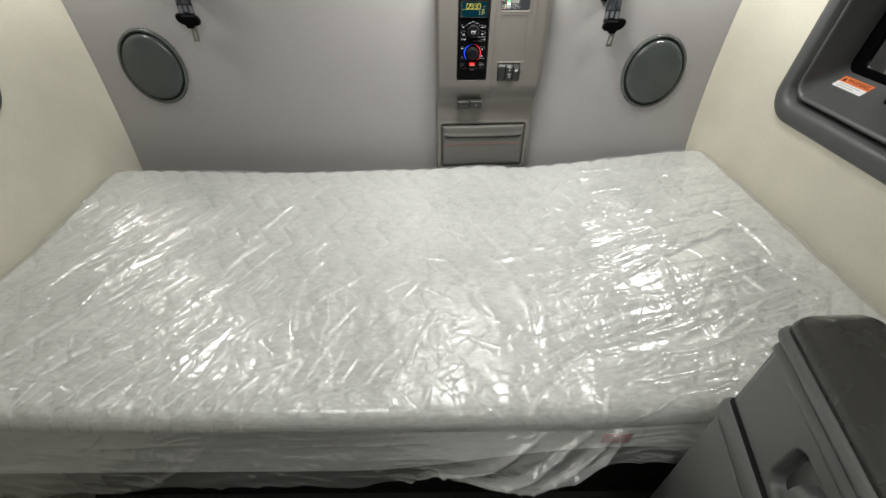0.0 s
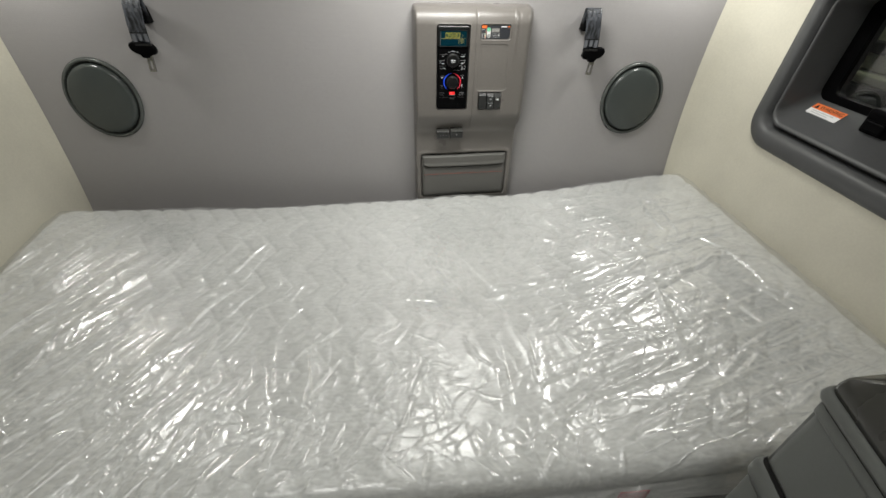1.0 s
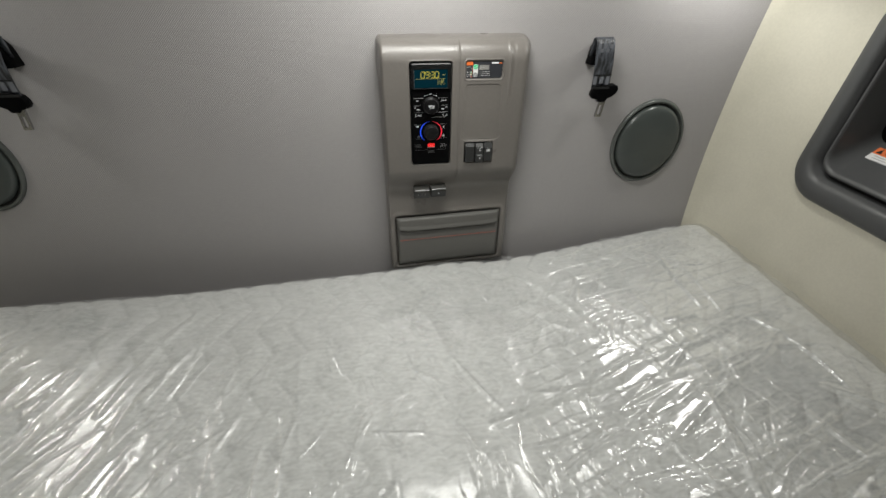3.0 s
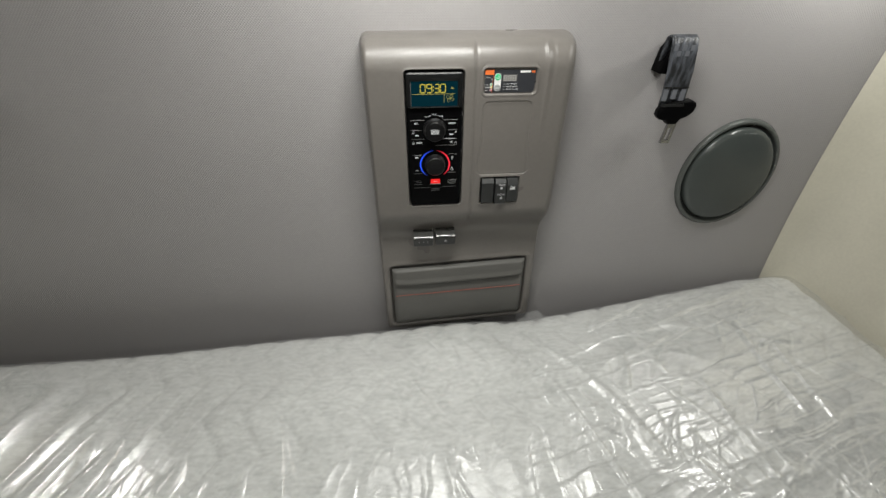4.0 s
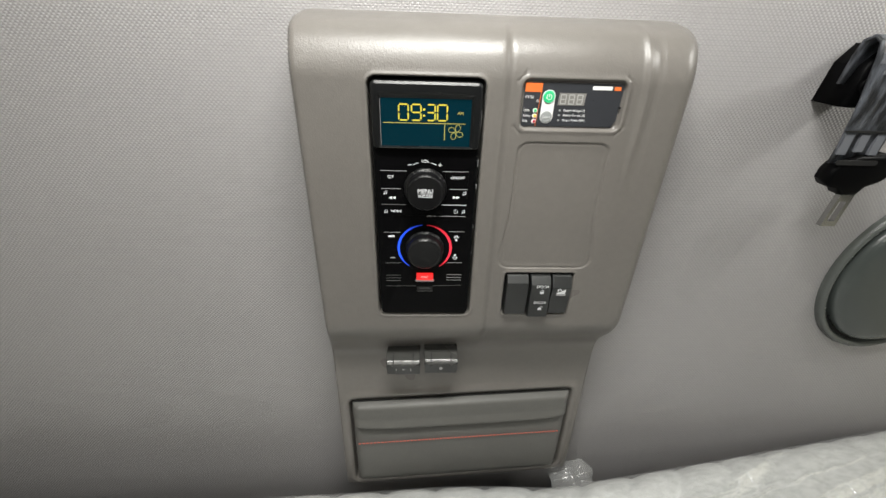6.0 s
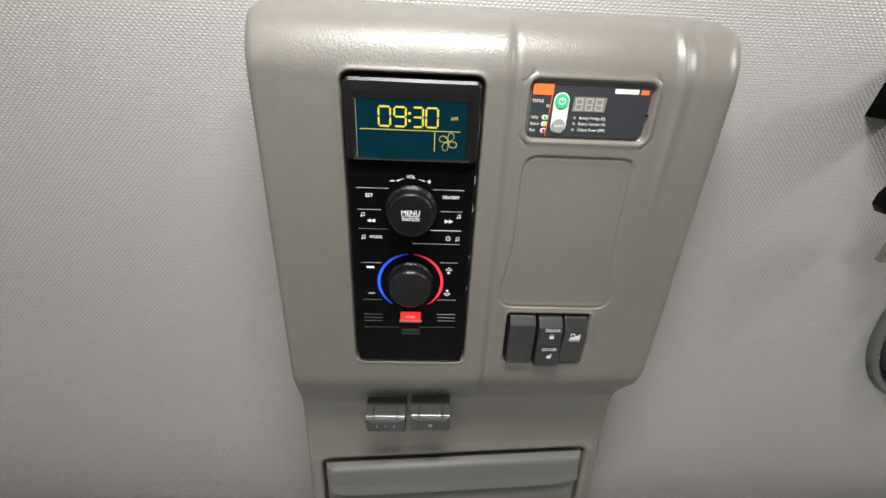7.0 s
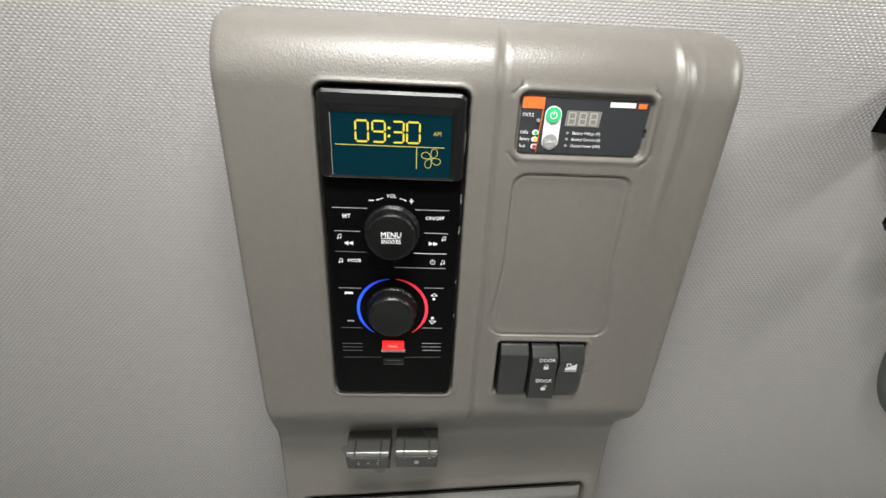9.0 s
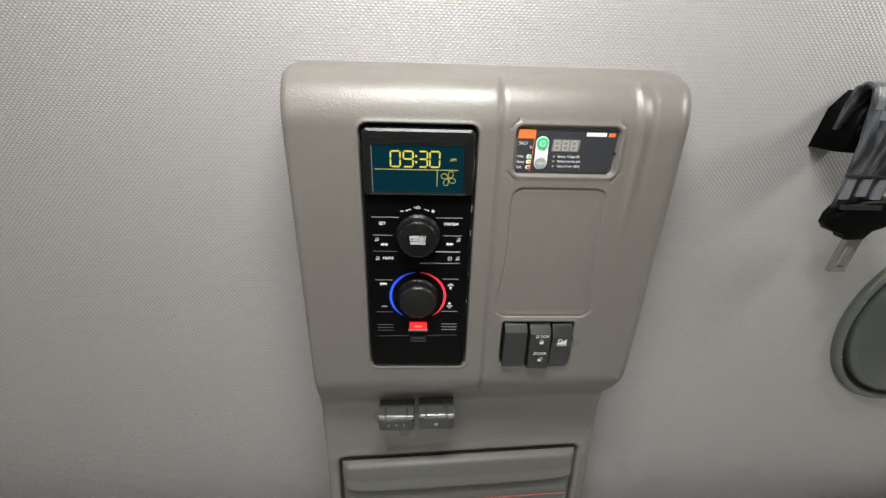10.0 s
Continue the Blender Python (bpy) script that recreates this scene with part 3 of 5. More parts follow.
def add_creases(H, xs, ys):
    """Press sharp tent-shaped folds into the height field H over the axes xs, ys (both rising)."""
    rng = np.random.default_rng(17)
    dx, dy = xs[1] - xs[0], ys[1] - ys[0]
    for n, xr, yr, deg, spread, lr, hr in CREASES:
        for _ in range(n):
            cx, cy = rng.uniform(*xr), rng.uniform(*yr)
            a = radians(deg + rng.normal(0, spread))
            L = rng.uniform(*lr)
            h = rng.uniform(*hr) * (0.6 + 0.4 * min(1, L / 0.08))
            w = h * rng.uniform(1.6, 3.0)
            bend = rng.normal(0, 0.9)
            lean = rng.uniform(0.35, 0.65)
            e = L / 2 + 4 * w
            i0, i1 = max(0, int((cx - e - xs[0]) / dx)), min(len(xs), int((cx + e - xs[0]) / dx) + 2)
            j0, j1 = max(0, int((cy - e - ys[0]) / dy)), min(len(ys), int((cy + e - ys[0]) / dy) + 2)
            if i1 - i0 < 2 or j1 - j0 < 2:
                continue
            X, Y = np.meshgrid(xs[i0:i1] - cx, ys[j0:j1] - cy)
            u = X * math.cos(a) + Y * math.sin(a)
            v = -X * math.sin(a) + Y * math.cos(a) - bend * (u * u - L * L / 8)
            side = np.where(v > 0, v / (2 * w * lean), -v / (2 * w * (1 - lean)))
            tent = np.clip(1 - side, 0, 1)
            tent = tent * tent * (3 - 2 * tent)
            ends = np.clip(1 - (2 * np.abs(u) / L) ** 2, 0, 1) ** 0.5
            H[j0:j1, i0:i1] = np.maximum(H[j0:j1, i0:i1], h * tent * ends + 0.35 * H[j0:j1, i0:i1])
    return H


def hem(x):
    """Height of the loose lower edge of the wrapping."""
    pts = [(-1.13, 0.50), (-0.83, 0.456), (-0.5, 0.458), (-0.11, 0.494), (0.07, 0.571), (0.2, 0.55), (0.376, 0.561), (0.479, 0.612), (0.60, 0.622), (1.13, 0.63)]
    return np.interp(x, [p[0] for p in pts], [p[1] for p in pts]) + 0.008 * (vnoise(x * 14, x * 0 + 3, 51) - 0.5)


def build_film():
    xs = np.linspace(LEFT - 0.006, RIGHT + 0.006, 940)
    ys = np.linspace(FRONT - 0.006, 1.49, 440)
    H = add_creases(np.zeros((len(ys), len(xs))), xs, ys)
    us = np.linspace(0, 1, len(xs))
    vs = np.concatenate([np.linspace(0, 1, len(ys)), np.linspace(1, 1.26, 90)[1:]])
    U, V = np.meshgrid(us, vs)
    X = xs[0] + (xs[-1] - xs[0]) * U
    BK = back_edge(X) + 0.004
    top = np.minimum(V, 1)
    F = FRONT - 0.006
    Y = BK + (F - BK) * top
    # sample the creases at these places
    fj = np.clip((Y - ys[0]) / (ys[1] - ys[0]), 0, len(ys) - 1.001)
    j, i = fj.astype(int), np.broadcast_to(np.arange(len(xs)), Y.shape)
    fold = H[j, i] * (1 - fj + j) + H[j + 1, i] * (fj - j)
    r = 0.036
    d = np.minimum(Y - F, np.minimum(X - xs[0], xs[-1] - X))
    k = np.clip(d / r, 0, 1)
    Z = bed_top(X, Y) - crown(X, np.minimum(Y, back_edge(X))) + 0.0105 - r * (1 - np.sqrt(1 - (1 - k) ** 2)) + (wrinkles(X, Y) + fold) * np.clip(d / 0.015, 0, 1) * np.clip((BK - Y) / 0.03, 0, 1)
    down = np.clip((V - 1) / 0.26, 0, 1)
    fall = Z + (hem(X) - Z) * down
    Z = np.where(V > 1, fall, Z)
    sway = (0.010 + 0.028 * vnoise(X * 3.2 + 5, down * 0.8, 61)) * np.sin(down * math.pi * 0.5) + 0.013 * (ridged(X * 7 + down * 1.5, down * 1.2 + X * 0.8, 62, 2) - 0.4) * down
    # a deeper loose swag beside the cabinet
    sway = sway + 0.050 * np.exp(-((X - 0.24) / 0.14) ** 2) * np.sin(down * math.pi) + 0.006 * ridged(X * 22 - down * 9, down * 4 + X * 5, 63, 3) * down + 0.004 * ridged(X * 6 + 30, down * 9 + X * 2, 64, 3) * np.sin(down * math.pi)
    for k in range(4):
        run = 0.46 - 0.055 * k - 0.26 * down + 0.05 * np.sin(3 * down + k)
        sway = sway + (0.022 - 0.003 * k) * np.exp(-((X - run) / 0.013) ** 2) * np.sin(np.clip(down * 1.15, 0, 1) * math.pi) ** 0.7
    Y = np.where(V > 1, Y - sway, Y)
    wrap = thing("plastic_wrap", "clear crinkled plastic sheet draped over the mattress", "plastic sheet")
    n = len(ys)
    for name, rows, mat, label in (("top_sheet", slice(0, n), FILM, "crinkled sheet over the mattress top"), ("hanging_skirt", slice(n - 1, None), SKIRT, "loose folds hanging over the front edge")):
        P = np.stack([X[rows], Y[rows], Z[rows]], -1)
        mesh(name, P.reshape(-1, 3).tolist(), grid_faces(P.shape[1], P.shape[0]), mat, wrap, label)
    # loose corner bunched up against the wall below the panel
    us, vs = np.linspace(0, 1, 40), np.linspace(0, 1, 26)
    U, V = np.meshgrid(us, vs)
    CX = 0.398 + 0.078 * U + 0.010 * (vnoise(U * 4, V * 4, 71) - 0.5)
    CY = 1.408 + 0.062 * V + 0.018 * (ridged(U * 5 + V, V * 2, 72, 2) - 0.5) * (1 - 0.5 * V)
    CZ = 0.697 + (0.002 + 0.010 * np.sin(U * math.pi) ** 0.7 * (0.6 + 0.6 * vnoise(U * 7, U * 0, 73))) * V
    CY = np.minimum(CY, 1.484)
    mesh("loose_corner", np.stack([CX, CY, CZ], -1).reshape(-1, 3).tolist(), grid_faces(40, 26), FILM, wrap, "bunched loose corner of the sheet")
    return wrap


build_mattress()
build_film()
# base filling the space under the mattress, its shade put in as near-black colour
base = thing("bunk_base", "bunk base, near-black for the shade under the mattress", "bunk base")
BX = np.linspace(-1.13, 1.13, 40)
DECK = [(float(x), float(bed_bottom(x)) - 0.001) for x in BX]
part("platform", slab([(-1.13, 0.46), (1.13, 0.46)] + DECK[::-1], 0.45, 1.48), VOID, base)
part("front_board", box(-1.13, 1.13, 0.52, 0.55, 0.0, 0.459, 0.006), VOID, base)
tagged(part("mattress_label", box(0.425, 0.485, FRONT - 0.0022, FRONT - 0.0004, 0.632, 0.668), REDP), "small red label on the mattress side", "label")

# ---- cabinet beside the bunk ----


def inset_poly(pts, d):
    """A convex anticlockwise outline drawn in by d."""
    n, out = len(pts), []
    for i in range(n):
        p, q, r = Vector(pts[i - 1]), Vector(pts[i]), Vector(pts[(i + 1) % n])
        a, b = (q - p).normalized(), (r - q).normalized()
        na, nb = Vector((-a.y, a.x)), Vector((-b.y, b.x))
        k = d / (1 + na.dot(nb))
        out.append(q + (na + nb) * k)
    return out


def eased(pts, r, n=5):
    """Round the corners of an outline by cutting them back r along their sides."""
    out = []
    for i in range(len(pts)):
        p, q, s = Vector(pts[i - 1]), Vector(pts[i]), Vector(pts[(i + 1) % len(pts)])
        a, b = q + (p - q).normalized() * r, q + (s - q).normalized() * r
        for k in range(n + 1):
            t = k / n
            out.append(a * (1 - t) ** 2 + q * (2 * t * (1 - t)) + b * t * t)
    return out


def loft(levels, outline, r):
    """Rings of one plan outline at (inset, z) levels, closed above and below."""
    bm = bmesh.new()
    rings = [[bm.verts.new((p.x, p.y, z)) for p in eased(inset_poly(outline, d), r)] for d, z in levels]
    n = len(rings[0])
    for a, b in zip(rings, rings[1:]):
        for i in range(n):
            bm.faces.new((a[i], a[(i + 1) % n], b[(i + 1) % n], b[i]))
    bm.faces.new(rings[0][::-1])
    bm.faces.new(rings[-1])
    return bm


def cabinet():
    cab = thing("cabinet", "charcoal moulded plastic cabinet with dark lid and latch", "cabinet")
    cab.matrix_world = pose(0.540, 0.312, 0, 0, 0, -13.3)
    plan = [(0.0, 0.012), (0.0, -0.60), (0.29, -0.55), (0.098, 0.038)]
    part("body", loft([(0.002, 0.0), (0.002, 0.858), (0.005, 0.864)], plan, 0.008), DARK, cab, "", True)
    part("rail", loft([(0.006, 0.866), (-0.001, 0.870), (-0.004, 0.879), (-0.004, 0.900), (-0.001, 0.908), (0.003, 0.911)], plan, 0.010), DARK, cab, "moulded rail with a soft edge", True)
    part("gap", loft([(0.002, 0.905), (0.002, 0.9118)], plan, 0.010), HOLE, cab)
    part("drawer_core", loft([(0.024, 0.913), (0.024, 1.060)], plan, 0.008), DARK, cab, "", True)
    # drawer face: a rolled lip along its top and a sunk finger pocket
    ss = np.concatenate([np.linspace(0.0, 0.09, 12), np.linspace(0.093, 0.262, 74), np.linspace(0.27, 0.595, 12)])
    zs = np.concatenate([np.linspace(0.9125, 0.9290, 9), np.linspace(0.932, 1.036, 60), np.linspace(1.038, 1.0615, 20)])
    S, Z = np.meshgrid(ss, zs)
    sink = 0.020 * step(0.004, -0.003, sd_round(S, Z, 0.128, 0.248, 0.930, 1.012, 0.016))
    lip = -0.0070 * np.sqrt(np.clip(1 - ((Z - 1.052) / 0.011) ** 2, 0, 1))
    foot = 0.004 * (1 - np.sqrt(np.clip(1 - (np.clip(0.9185 - Z, 0, 0.006) / 0.006) ** 2, 0, 1)))
    turn = 0.010 * (1 - np.sqrt(np.clip(1 - (np.clip(0.010 - S, 0, 0.010) / 0.010) ** 2, 0, 1)))
    X = 0.0065 + sink + lip + foot + turn
    ny, nx = X.shape
    face = mesh("drawer_front", np.stack([X, 0.012 - S * 1.02, Z], -1).reshape(-1, 3).tolist(), grid_faces(nx, ny), DARK, cab)
    bm = loft([(0.0, 0.9125), (0.0, 1.0605)], [(0.010, 0.0115), (0.009, -0.004), (0.040, -0.004), (0.098, 0.038)], 0.003)
    part("drawer_end", bm, DARK, cab, "", True)
    # paddle in the pocket
    us, vs = np.linspace(0, 1, 30), np.linspace(0, 1, 24)
    U, V = np.meshgrid(us, vs)
    edge = np.minimum(np.minimum(U, 1 - U) / 0.10, np.minimum(V, 1 - V) / 0.12)
    bulge = np.sqrt(1 - (1 - np.clip(edge, 0, 1)) ** 2)
    PS, PZ = 0.158 + 0.082 * U, 0.932 + (0.056 + 0.018 * step(0.0, 0.35, U)) * V
    PX = 0.0265 - 0.026 * bulge - 0.004 * np.sin(V * math.pi)
    mesh("latch_paddle", np.stack([PX, 0.010 - PS, PZ], -1).reshape(-1, 3).tolist(), grid_faces(30, 24), DARK, face, "curved finger latch")
    part("lid_gap", loft([(0.006, 1.058), (0.006, 1.070)], plan, 0.010), HOLE, cab)
    part("lid_rim", loft([(0.004, 1.0655), (-0.002, 1.068), (-0.004, 1.075), (-0.002, 1.083), (0.002, 1.086)], plan, 0.012), DARK, cab, "charcoal rim under the lid", True)
    part("lid", loft([(0.002, 1.0865), (0.0015, 1.096), (0.004, 1.107), (0.007, 1.112), (0.023, 1.127), (0.026, 1.129), (0.031, 1.1305)], plan, 0.014), LID, cab, "dark brown-black grained lid with a broad chamfer", True)
    return cab


cabinet()

# ---- control panel on the rear wall ----
PX0, PX1, PZ0, PZ1 = 0.070, 0.440, 0.716, 1.363
RADIO_Y, RIGHT_Y = 1.410, 1.414


def face_y(x, z):
    """Front of the panel moulding, before its edges are rounded off."""
    upper = RADIO_Y + (RIGHT_Y - RADIO_Y) * step(0.256, 0.267, x) + 0.0042 * np.exp(-((x - 0.2605) / 0.0022) ** 2)
    # narrow raised rib along the right of the upper half
    upper = upper - 0.0030 * np.exp(-((x - 0.380 + 0.05 * np.clip(z - 1.30, 0, 1)) / 0.0034) ** 2) * step(1.18, 1.30, z) + 0.0016 * np.exp(-((x - 0.3885) / 0.0022) ** 2) * step(1.18, 1.30, z)
    lower = 1.438 + 0.018 * (x - 0.09) / 0.31 - 0.012 * step(0.98, 0.74, z)
    return upper + (lower - upper) * step(1.054, 0.978, z)


def fine(edges, lo, hi, coarse):
    pts = list(np.arange(lo, hi, coarse)) + [lo, hi]
    for e in edges:
        pts += [e + k for k in (-0.004, -0.0025, -0.0016, -0.0008, -0.0003, 0, 0.0003, 0.0008, 0.0016, 0.0025, 0.004)]
    pts = sorted(p for p in pts if lo <= p <= hi)
    out = [pts[0]]
    for p in pts[1:]:
        if p - out[-1] > 0.00022:
            out.append(p)
    return np.array(out)


HOLE_R = (0.1410, 0.2398, 1.0700, 1.3165, 0.007)
HOLE_I = (0.2725, 0.3622, 1.2760, 1.3168, 0.006)
PAD = (0.2735, 0.3600, 1.1285, 1.2640, 0.011)
HOLE_S = (0.2775, 0.3515, 1.0680, 1.1225, 0.002)
HOLE_D = (0.0900, 0.4030, 0.7370, 0.9030, 0.010)


def build_panel():
    panel = thing("control_panel", "taupe-grey plastic sleeper control panel on the rear wall", "control panel")
    xs = fine([PX0 + 0.002, PX1 - 0.002, HOLE_R[0], HOLE_R[1], HOLE_I[0], HOLE_I[1], PAD[0], PAD[1], HOLE_S[0], HOLE_S[1], HOLE_D[0], HOLE_D[1], 0.376], PX0, PX1, 0.0028)
    zs = fine([PZ0 + 0.002, PZ1 - 0.002, HOLE_R[2], HOLE_R[3], HOLE_I[2], HOLE_I[3], PAD[2], PAD[3], HOLE_S[2], HOLE_S[3], HOLE_D[2], HOLE_D[3], 1.02], PZ0, PZ1, 0.0032)
    X0, Z = np.meshgrid(xs, zs)
    # round the outline's corners by drawing the rows in
    rt, rb = np.where(X0 < 0.25, 0.015, 0.022), 0.016
    inset = np.where(Z > PZ1 - rt, rt - np.sqrt(np.maximum(0, rt * rt - (Z - PZ1 + rt) ** 2)), 0) + np.where(Z < PZ0 + rb, rb - np.sqrt(np.maximum(0, rb * rb - (PZ0 + rb - Z) ** 2)), 0)
    # the lower half is a little narrower
    cx = (PX0 + PX1) / 2
    inset = inset + np.where(X0 < cx, 0.0, 0.013) * step(1.030, 0.965, Z)
    edge = np.clip(1 - np.minimum(X0 - PX0, PX1 - X0) / 0.05, 0, 1)
    X = X0 + np.sign(cx - X0) * inset * edge
    dz_t, dz_b = PZ1 - Z, Z - PZ0
    def arc(d, r):
        return np.sqrt(1 - (1 - np.clip(d / r, 0, 1)) ** 2)
    proud = (WALL - face_y(X, Z)) * arc(X0 - PX0, 0.007 + 0.005 * step(0.97, 1.05, Z)) * arc(PX1 - X0, 0.011 + 0.019 * step(0.97, 1.05, Z)) * (0.35 * arc(dz_t, 0.012) + 0.65 * arc(dz_t, 0.050)) * arc(dz_b, 0.010)
    Y = WALL - proud
    def sink(spec, depth, soft):
        sd = sd_round(X, Z, *spec)
        return depth * step(soft, -soft, sd)
    Y = Y + sink(HOLE_R, 0.014, 0.0009) + sink(HOLE_I, 0.0035, 0.0012) + sink(HOLE_S, 0.016, 0.0007) + sink(HOLE_D, 0.010, 0.0010)
    flare = 0.0065 * step(1.20, 1.135, Z)
    sd = sd_round(0.31525 + (X - 0.31525) * 0.0433 / (0.0433 + flare), Z, *PAD)
    Y = Y + 0.0016 * step(0.0006, -0.0006, sd) - 0.0012 * np.exp(-((sd + 0.003) / 0.0016) ** 2) * 0.5
    # rolled lips round the openings
    for spec, rise in ((HOLE_R, 0.0009), (HOLE_I, 0.0006), (HOLE_S, 0.0009)):
        s = sd_round(X, Z, *spec)
        Y = Y - rise * np.exp(-((s - 0.0022) / 0.0016) ** 2)
    # fine groove round the label's recess
    s = sd_round(X, Z, *HOLE_I)
    Y = Y + 0.0007 * np.exp(-((s - 0.0050) / 0.0006) ** 2)
    s = sd_round(X, Z, *HOLE_D)
    Y = Y - 0.003 * np.exp(-((s - 0.006) / 0.005) ** 2)
    nz, nx = X.shape
    verts = np.stack([X, Y, Z], -1).reshape(-1, 3).tolist()
    mesh("housing", verts, grid_faces(nx, nz), PANEL, panel)
    # black liners at the bottom of the openings
    for spec, y in ((HOLE_R, 1.4225), (HOLE_S, 1.4335)):
        part("opening_liner", flat(round_rect(*spec[:4], spec[4]), y), HOLE, panel, "black gap round the fittings")
    # drawer
    drawer = part("drawer", box(HOLE_D[0] + 0.004, HOLE_D[1] - 0.004, 0, 0.002, HOLE_D[2] + 0.004, HOLE_D[3] - 0.004), HOLE, panel, "padded drawer with red stitching")
    for v in drawer.data.vertices:
        v.co.y += 1.4365 + 0.018 * (v.co.x - 0.09) / 0.31 - 0.012 * float(step(0.98, 0.74, v.co.z))
    def cushion(name, z0, z1, bulge, lip):
        us, ws = np.linspace(0, 1, 60), np.linspace(0, 1, 24)
        U, W = np.meshgrid(us, ws)
        x0, x1 = HOLE_D[0] + 0.0045, HOLE_D[1] - 0.0045
        Xc = x0 + (x1 - x0) * U
        sag = 0.012 * np.exp(-(np.minimum(U, 1 - U) / 0.05))
        Zb = z0 + (sag if lip else 0)
        Zt = z1 + (0 if lip else sag)
        Zc = Zb + (Zt - Zb) * W
        e = np.minimum(np.minimum(U, 1 - U) / 0.03, np.minimum(W, 1 - W) / 0.14)
        e = np.sqrt(1 - (1 - np.clip(e, 0, 1)) ** 2)
        Yc = 1.4365 + 0.018 * (Xc - 0.09) / 0.31 - 0.012 * step(0.98, 0.74, Zc) - 0.009 * e - bulge * np.sin(np.clip(W, 0, 1) * math.pi) ** (0.7 if lip else 1)
        if lip:
            Yc = Yc - 0.006 * step(0.45, 0.06, W) * e
        ny, nx = Xc.shape
        return mesh(name, np.stack([Xc, Yc, Zc], -1).reshape(-1, 3).tolist(), grid_faces(nx, ny), DRAWER, drawer)
    cushion("pull_pad", 0.858, HOLE_D[3] - 0.0045, 0.003, True)
    cushion("front_pad", HOLE_D[2] + 0.0045, 0.857, 0.0015, False)
    bm = bmesh.new()
    x = HOLE_D[0] + 0.010
    while x < HOLE_D[1] - 0.016:
        y = 1.4265 + 0.018 * (x - 0.09) / 0.31 - 0.012 * float(step(0.98, 0.74, 0.832)) - 0.0017
        m = Matrix.Translation((x + 0.002, y, 0.832)) @ Matrix.Diagonal((0.0036, 0.0012, 0.0011, 1))
        bmesh.ops.create_cube(bm, size=1, matrix=m)
        x += 0.0052
    part("stitching", bm, STITCH, drawer, "red thread stitching")
    return panel


panel = build_panel()

# ---- radio and climate unit in the panel ----
RY = 1.4080


def build_radio():
    r = thing("radio_unit", "black vertical radio and climate control unit with lit display", "radio")
    body = slab(round_rect(0.1432, 0.2376, 1.0722, 1.3142, 0.005), RY, 1.421, 0.0022)
    part("case", body, BLACK, r, "", True)
    # upper bezel with a framed screen
    rows = [(round_rect(0.1436, 0.2372, 1.2586, 1.3138, 0.004), RY + 0.001), (round_rect(0.1436, 0.2372, 1.2586, 1.3138, 0.004), RY - 0.0022),
            (round_rect(0.1450, 0.2358, 1.2590, 1.3118, 0.003), RY - 0.0036), (round_rect(0.1482, 0.2320, 1.2593, 1.3058, 0.0020), RY - 0.0040),
            (round_rect(0.1492, 0.2308, 1.2597, 1.3040, 0.0016), RY - 0.0034), (round_rect(0.1515, 0.2285, 1.2602, 1.3003, 0.0010), RY - 0.0006)]
    bm = bmesh.new()
    vs = [[bm.verts.new((x, yy, z)) for x, z in pts] for pts, yy in rows]
    for j in range(len(rows) - 1):
        for i in range(len(vs[0])):
            k = (i + 1) % len(vs[0])
            bm.faces.new((vs[j][i], vs[j][k], vs[j + 1][k], vs[j + 1][i]))
    part("bezel", bm, BEZEL, r, "gloss black screen bezel")
    scr = part("screen", thin(rect(0.1515, 0.2285, 1.2602, 1.3003), RY - 0.0004, 0.0004), LCD, r, "teal backlit display")
    part("screen_edge", box(0.1508, 0.1513, RY - 0.0022, RY - 0.0012, 1.2606, 1.2998), DIM, r, "thin bright screen edge")
    part("screen_edge", box(0.1490, 0.2308, RY - 0.0043, RY - 0.0035, 1.2591, 1.2598), CHROME, r, "bright lower screen edge")
    y = RY - 0.0012
    # clock digits
    def digit(x0, x1, z0, z1, on, mat, w=0.00125, parent=scr, yy=y):
        g = 0.00035
        zm = (z0 + z1) / 2
        h = w / 2
        segs = {"a": ((x0 + g, z1), (x1 - g, z1)), "d": ((x0 + g, z0), (x1 - g, z0)), "g": ((x0 + g, zm), (x1 - g, zm)),
                "f": ((x0, zm + g), (x0, z1 - g)), "e": ((x0, z0 + g), (x0, zm - g)), "b": ((x1, zm + g), (x1, z1 - g)), "c": ((x1, z0 + g), (x1, zm - g))}
        for s in on:
            bm = bmesh.new()
            (ax, az), (bx, bz_) = segs[s]
            if az == bz_:
                k = [(ax, az), (ax + h, az - h), (bx - h, az - h), (bx, az), (bx - h, az + h), (ax + h, az + h)]
            else:
                k = [(ax, az), (ax + h, az + h), (ax + h, bz_ - h), (ax, bz_), (ax - h, bz_ - h), (ax - h, az + h)]
            bm.faces.new([bm.verts.new((px, yy, pz)) for px, pz in k])
            part("digit_segment", bm, mat, parent)
    for x0, x1, on in ((0.1668, 0.1748, "abcdef"), (0.1776, 0.1856, "abcdfg"), (0.1906, 0.1976, "abcdg"), (0.1998, 0.2080, "abcdef")):
        digit(x0, x1, 1.2826, 1.2956, on, SEGMENT)
    for z in (1.2866, 1.2916):
        part("colon_dot", flat(disc(0.1882, z, 0.0010, 12), y), SEGMENT, scr)
    text("AM", 0.2195, y, 1.2889, 0.0037, SEGDIM, scr)
    stroke([(0.1535, 1.2802), (0.2240, 1.2802)], 0.0006, y, SEGDIM, scr, "divider")
    stroke([(0.2062, 1.2800), (0.2062, 1.2660)], 0.0006, y, SEGDIM, scr, "divider")
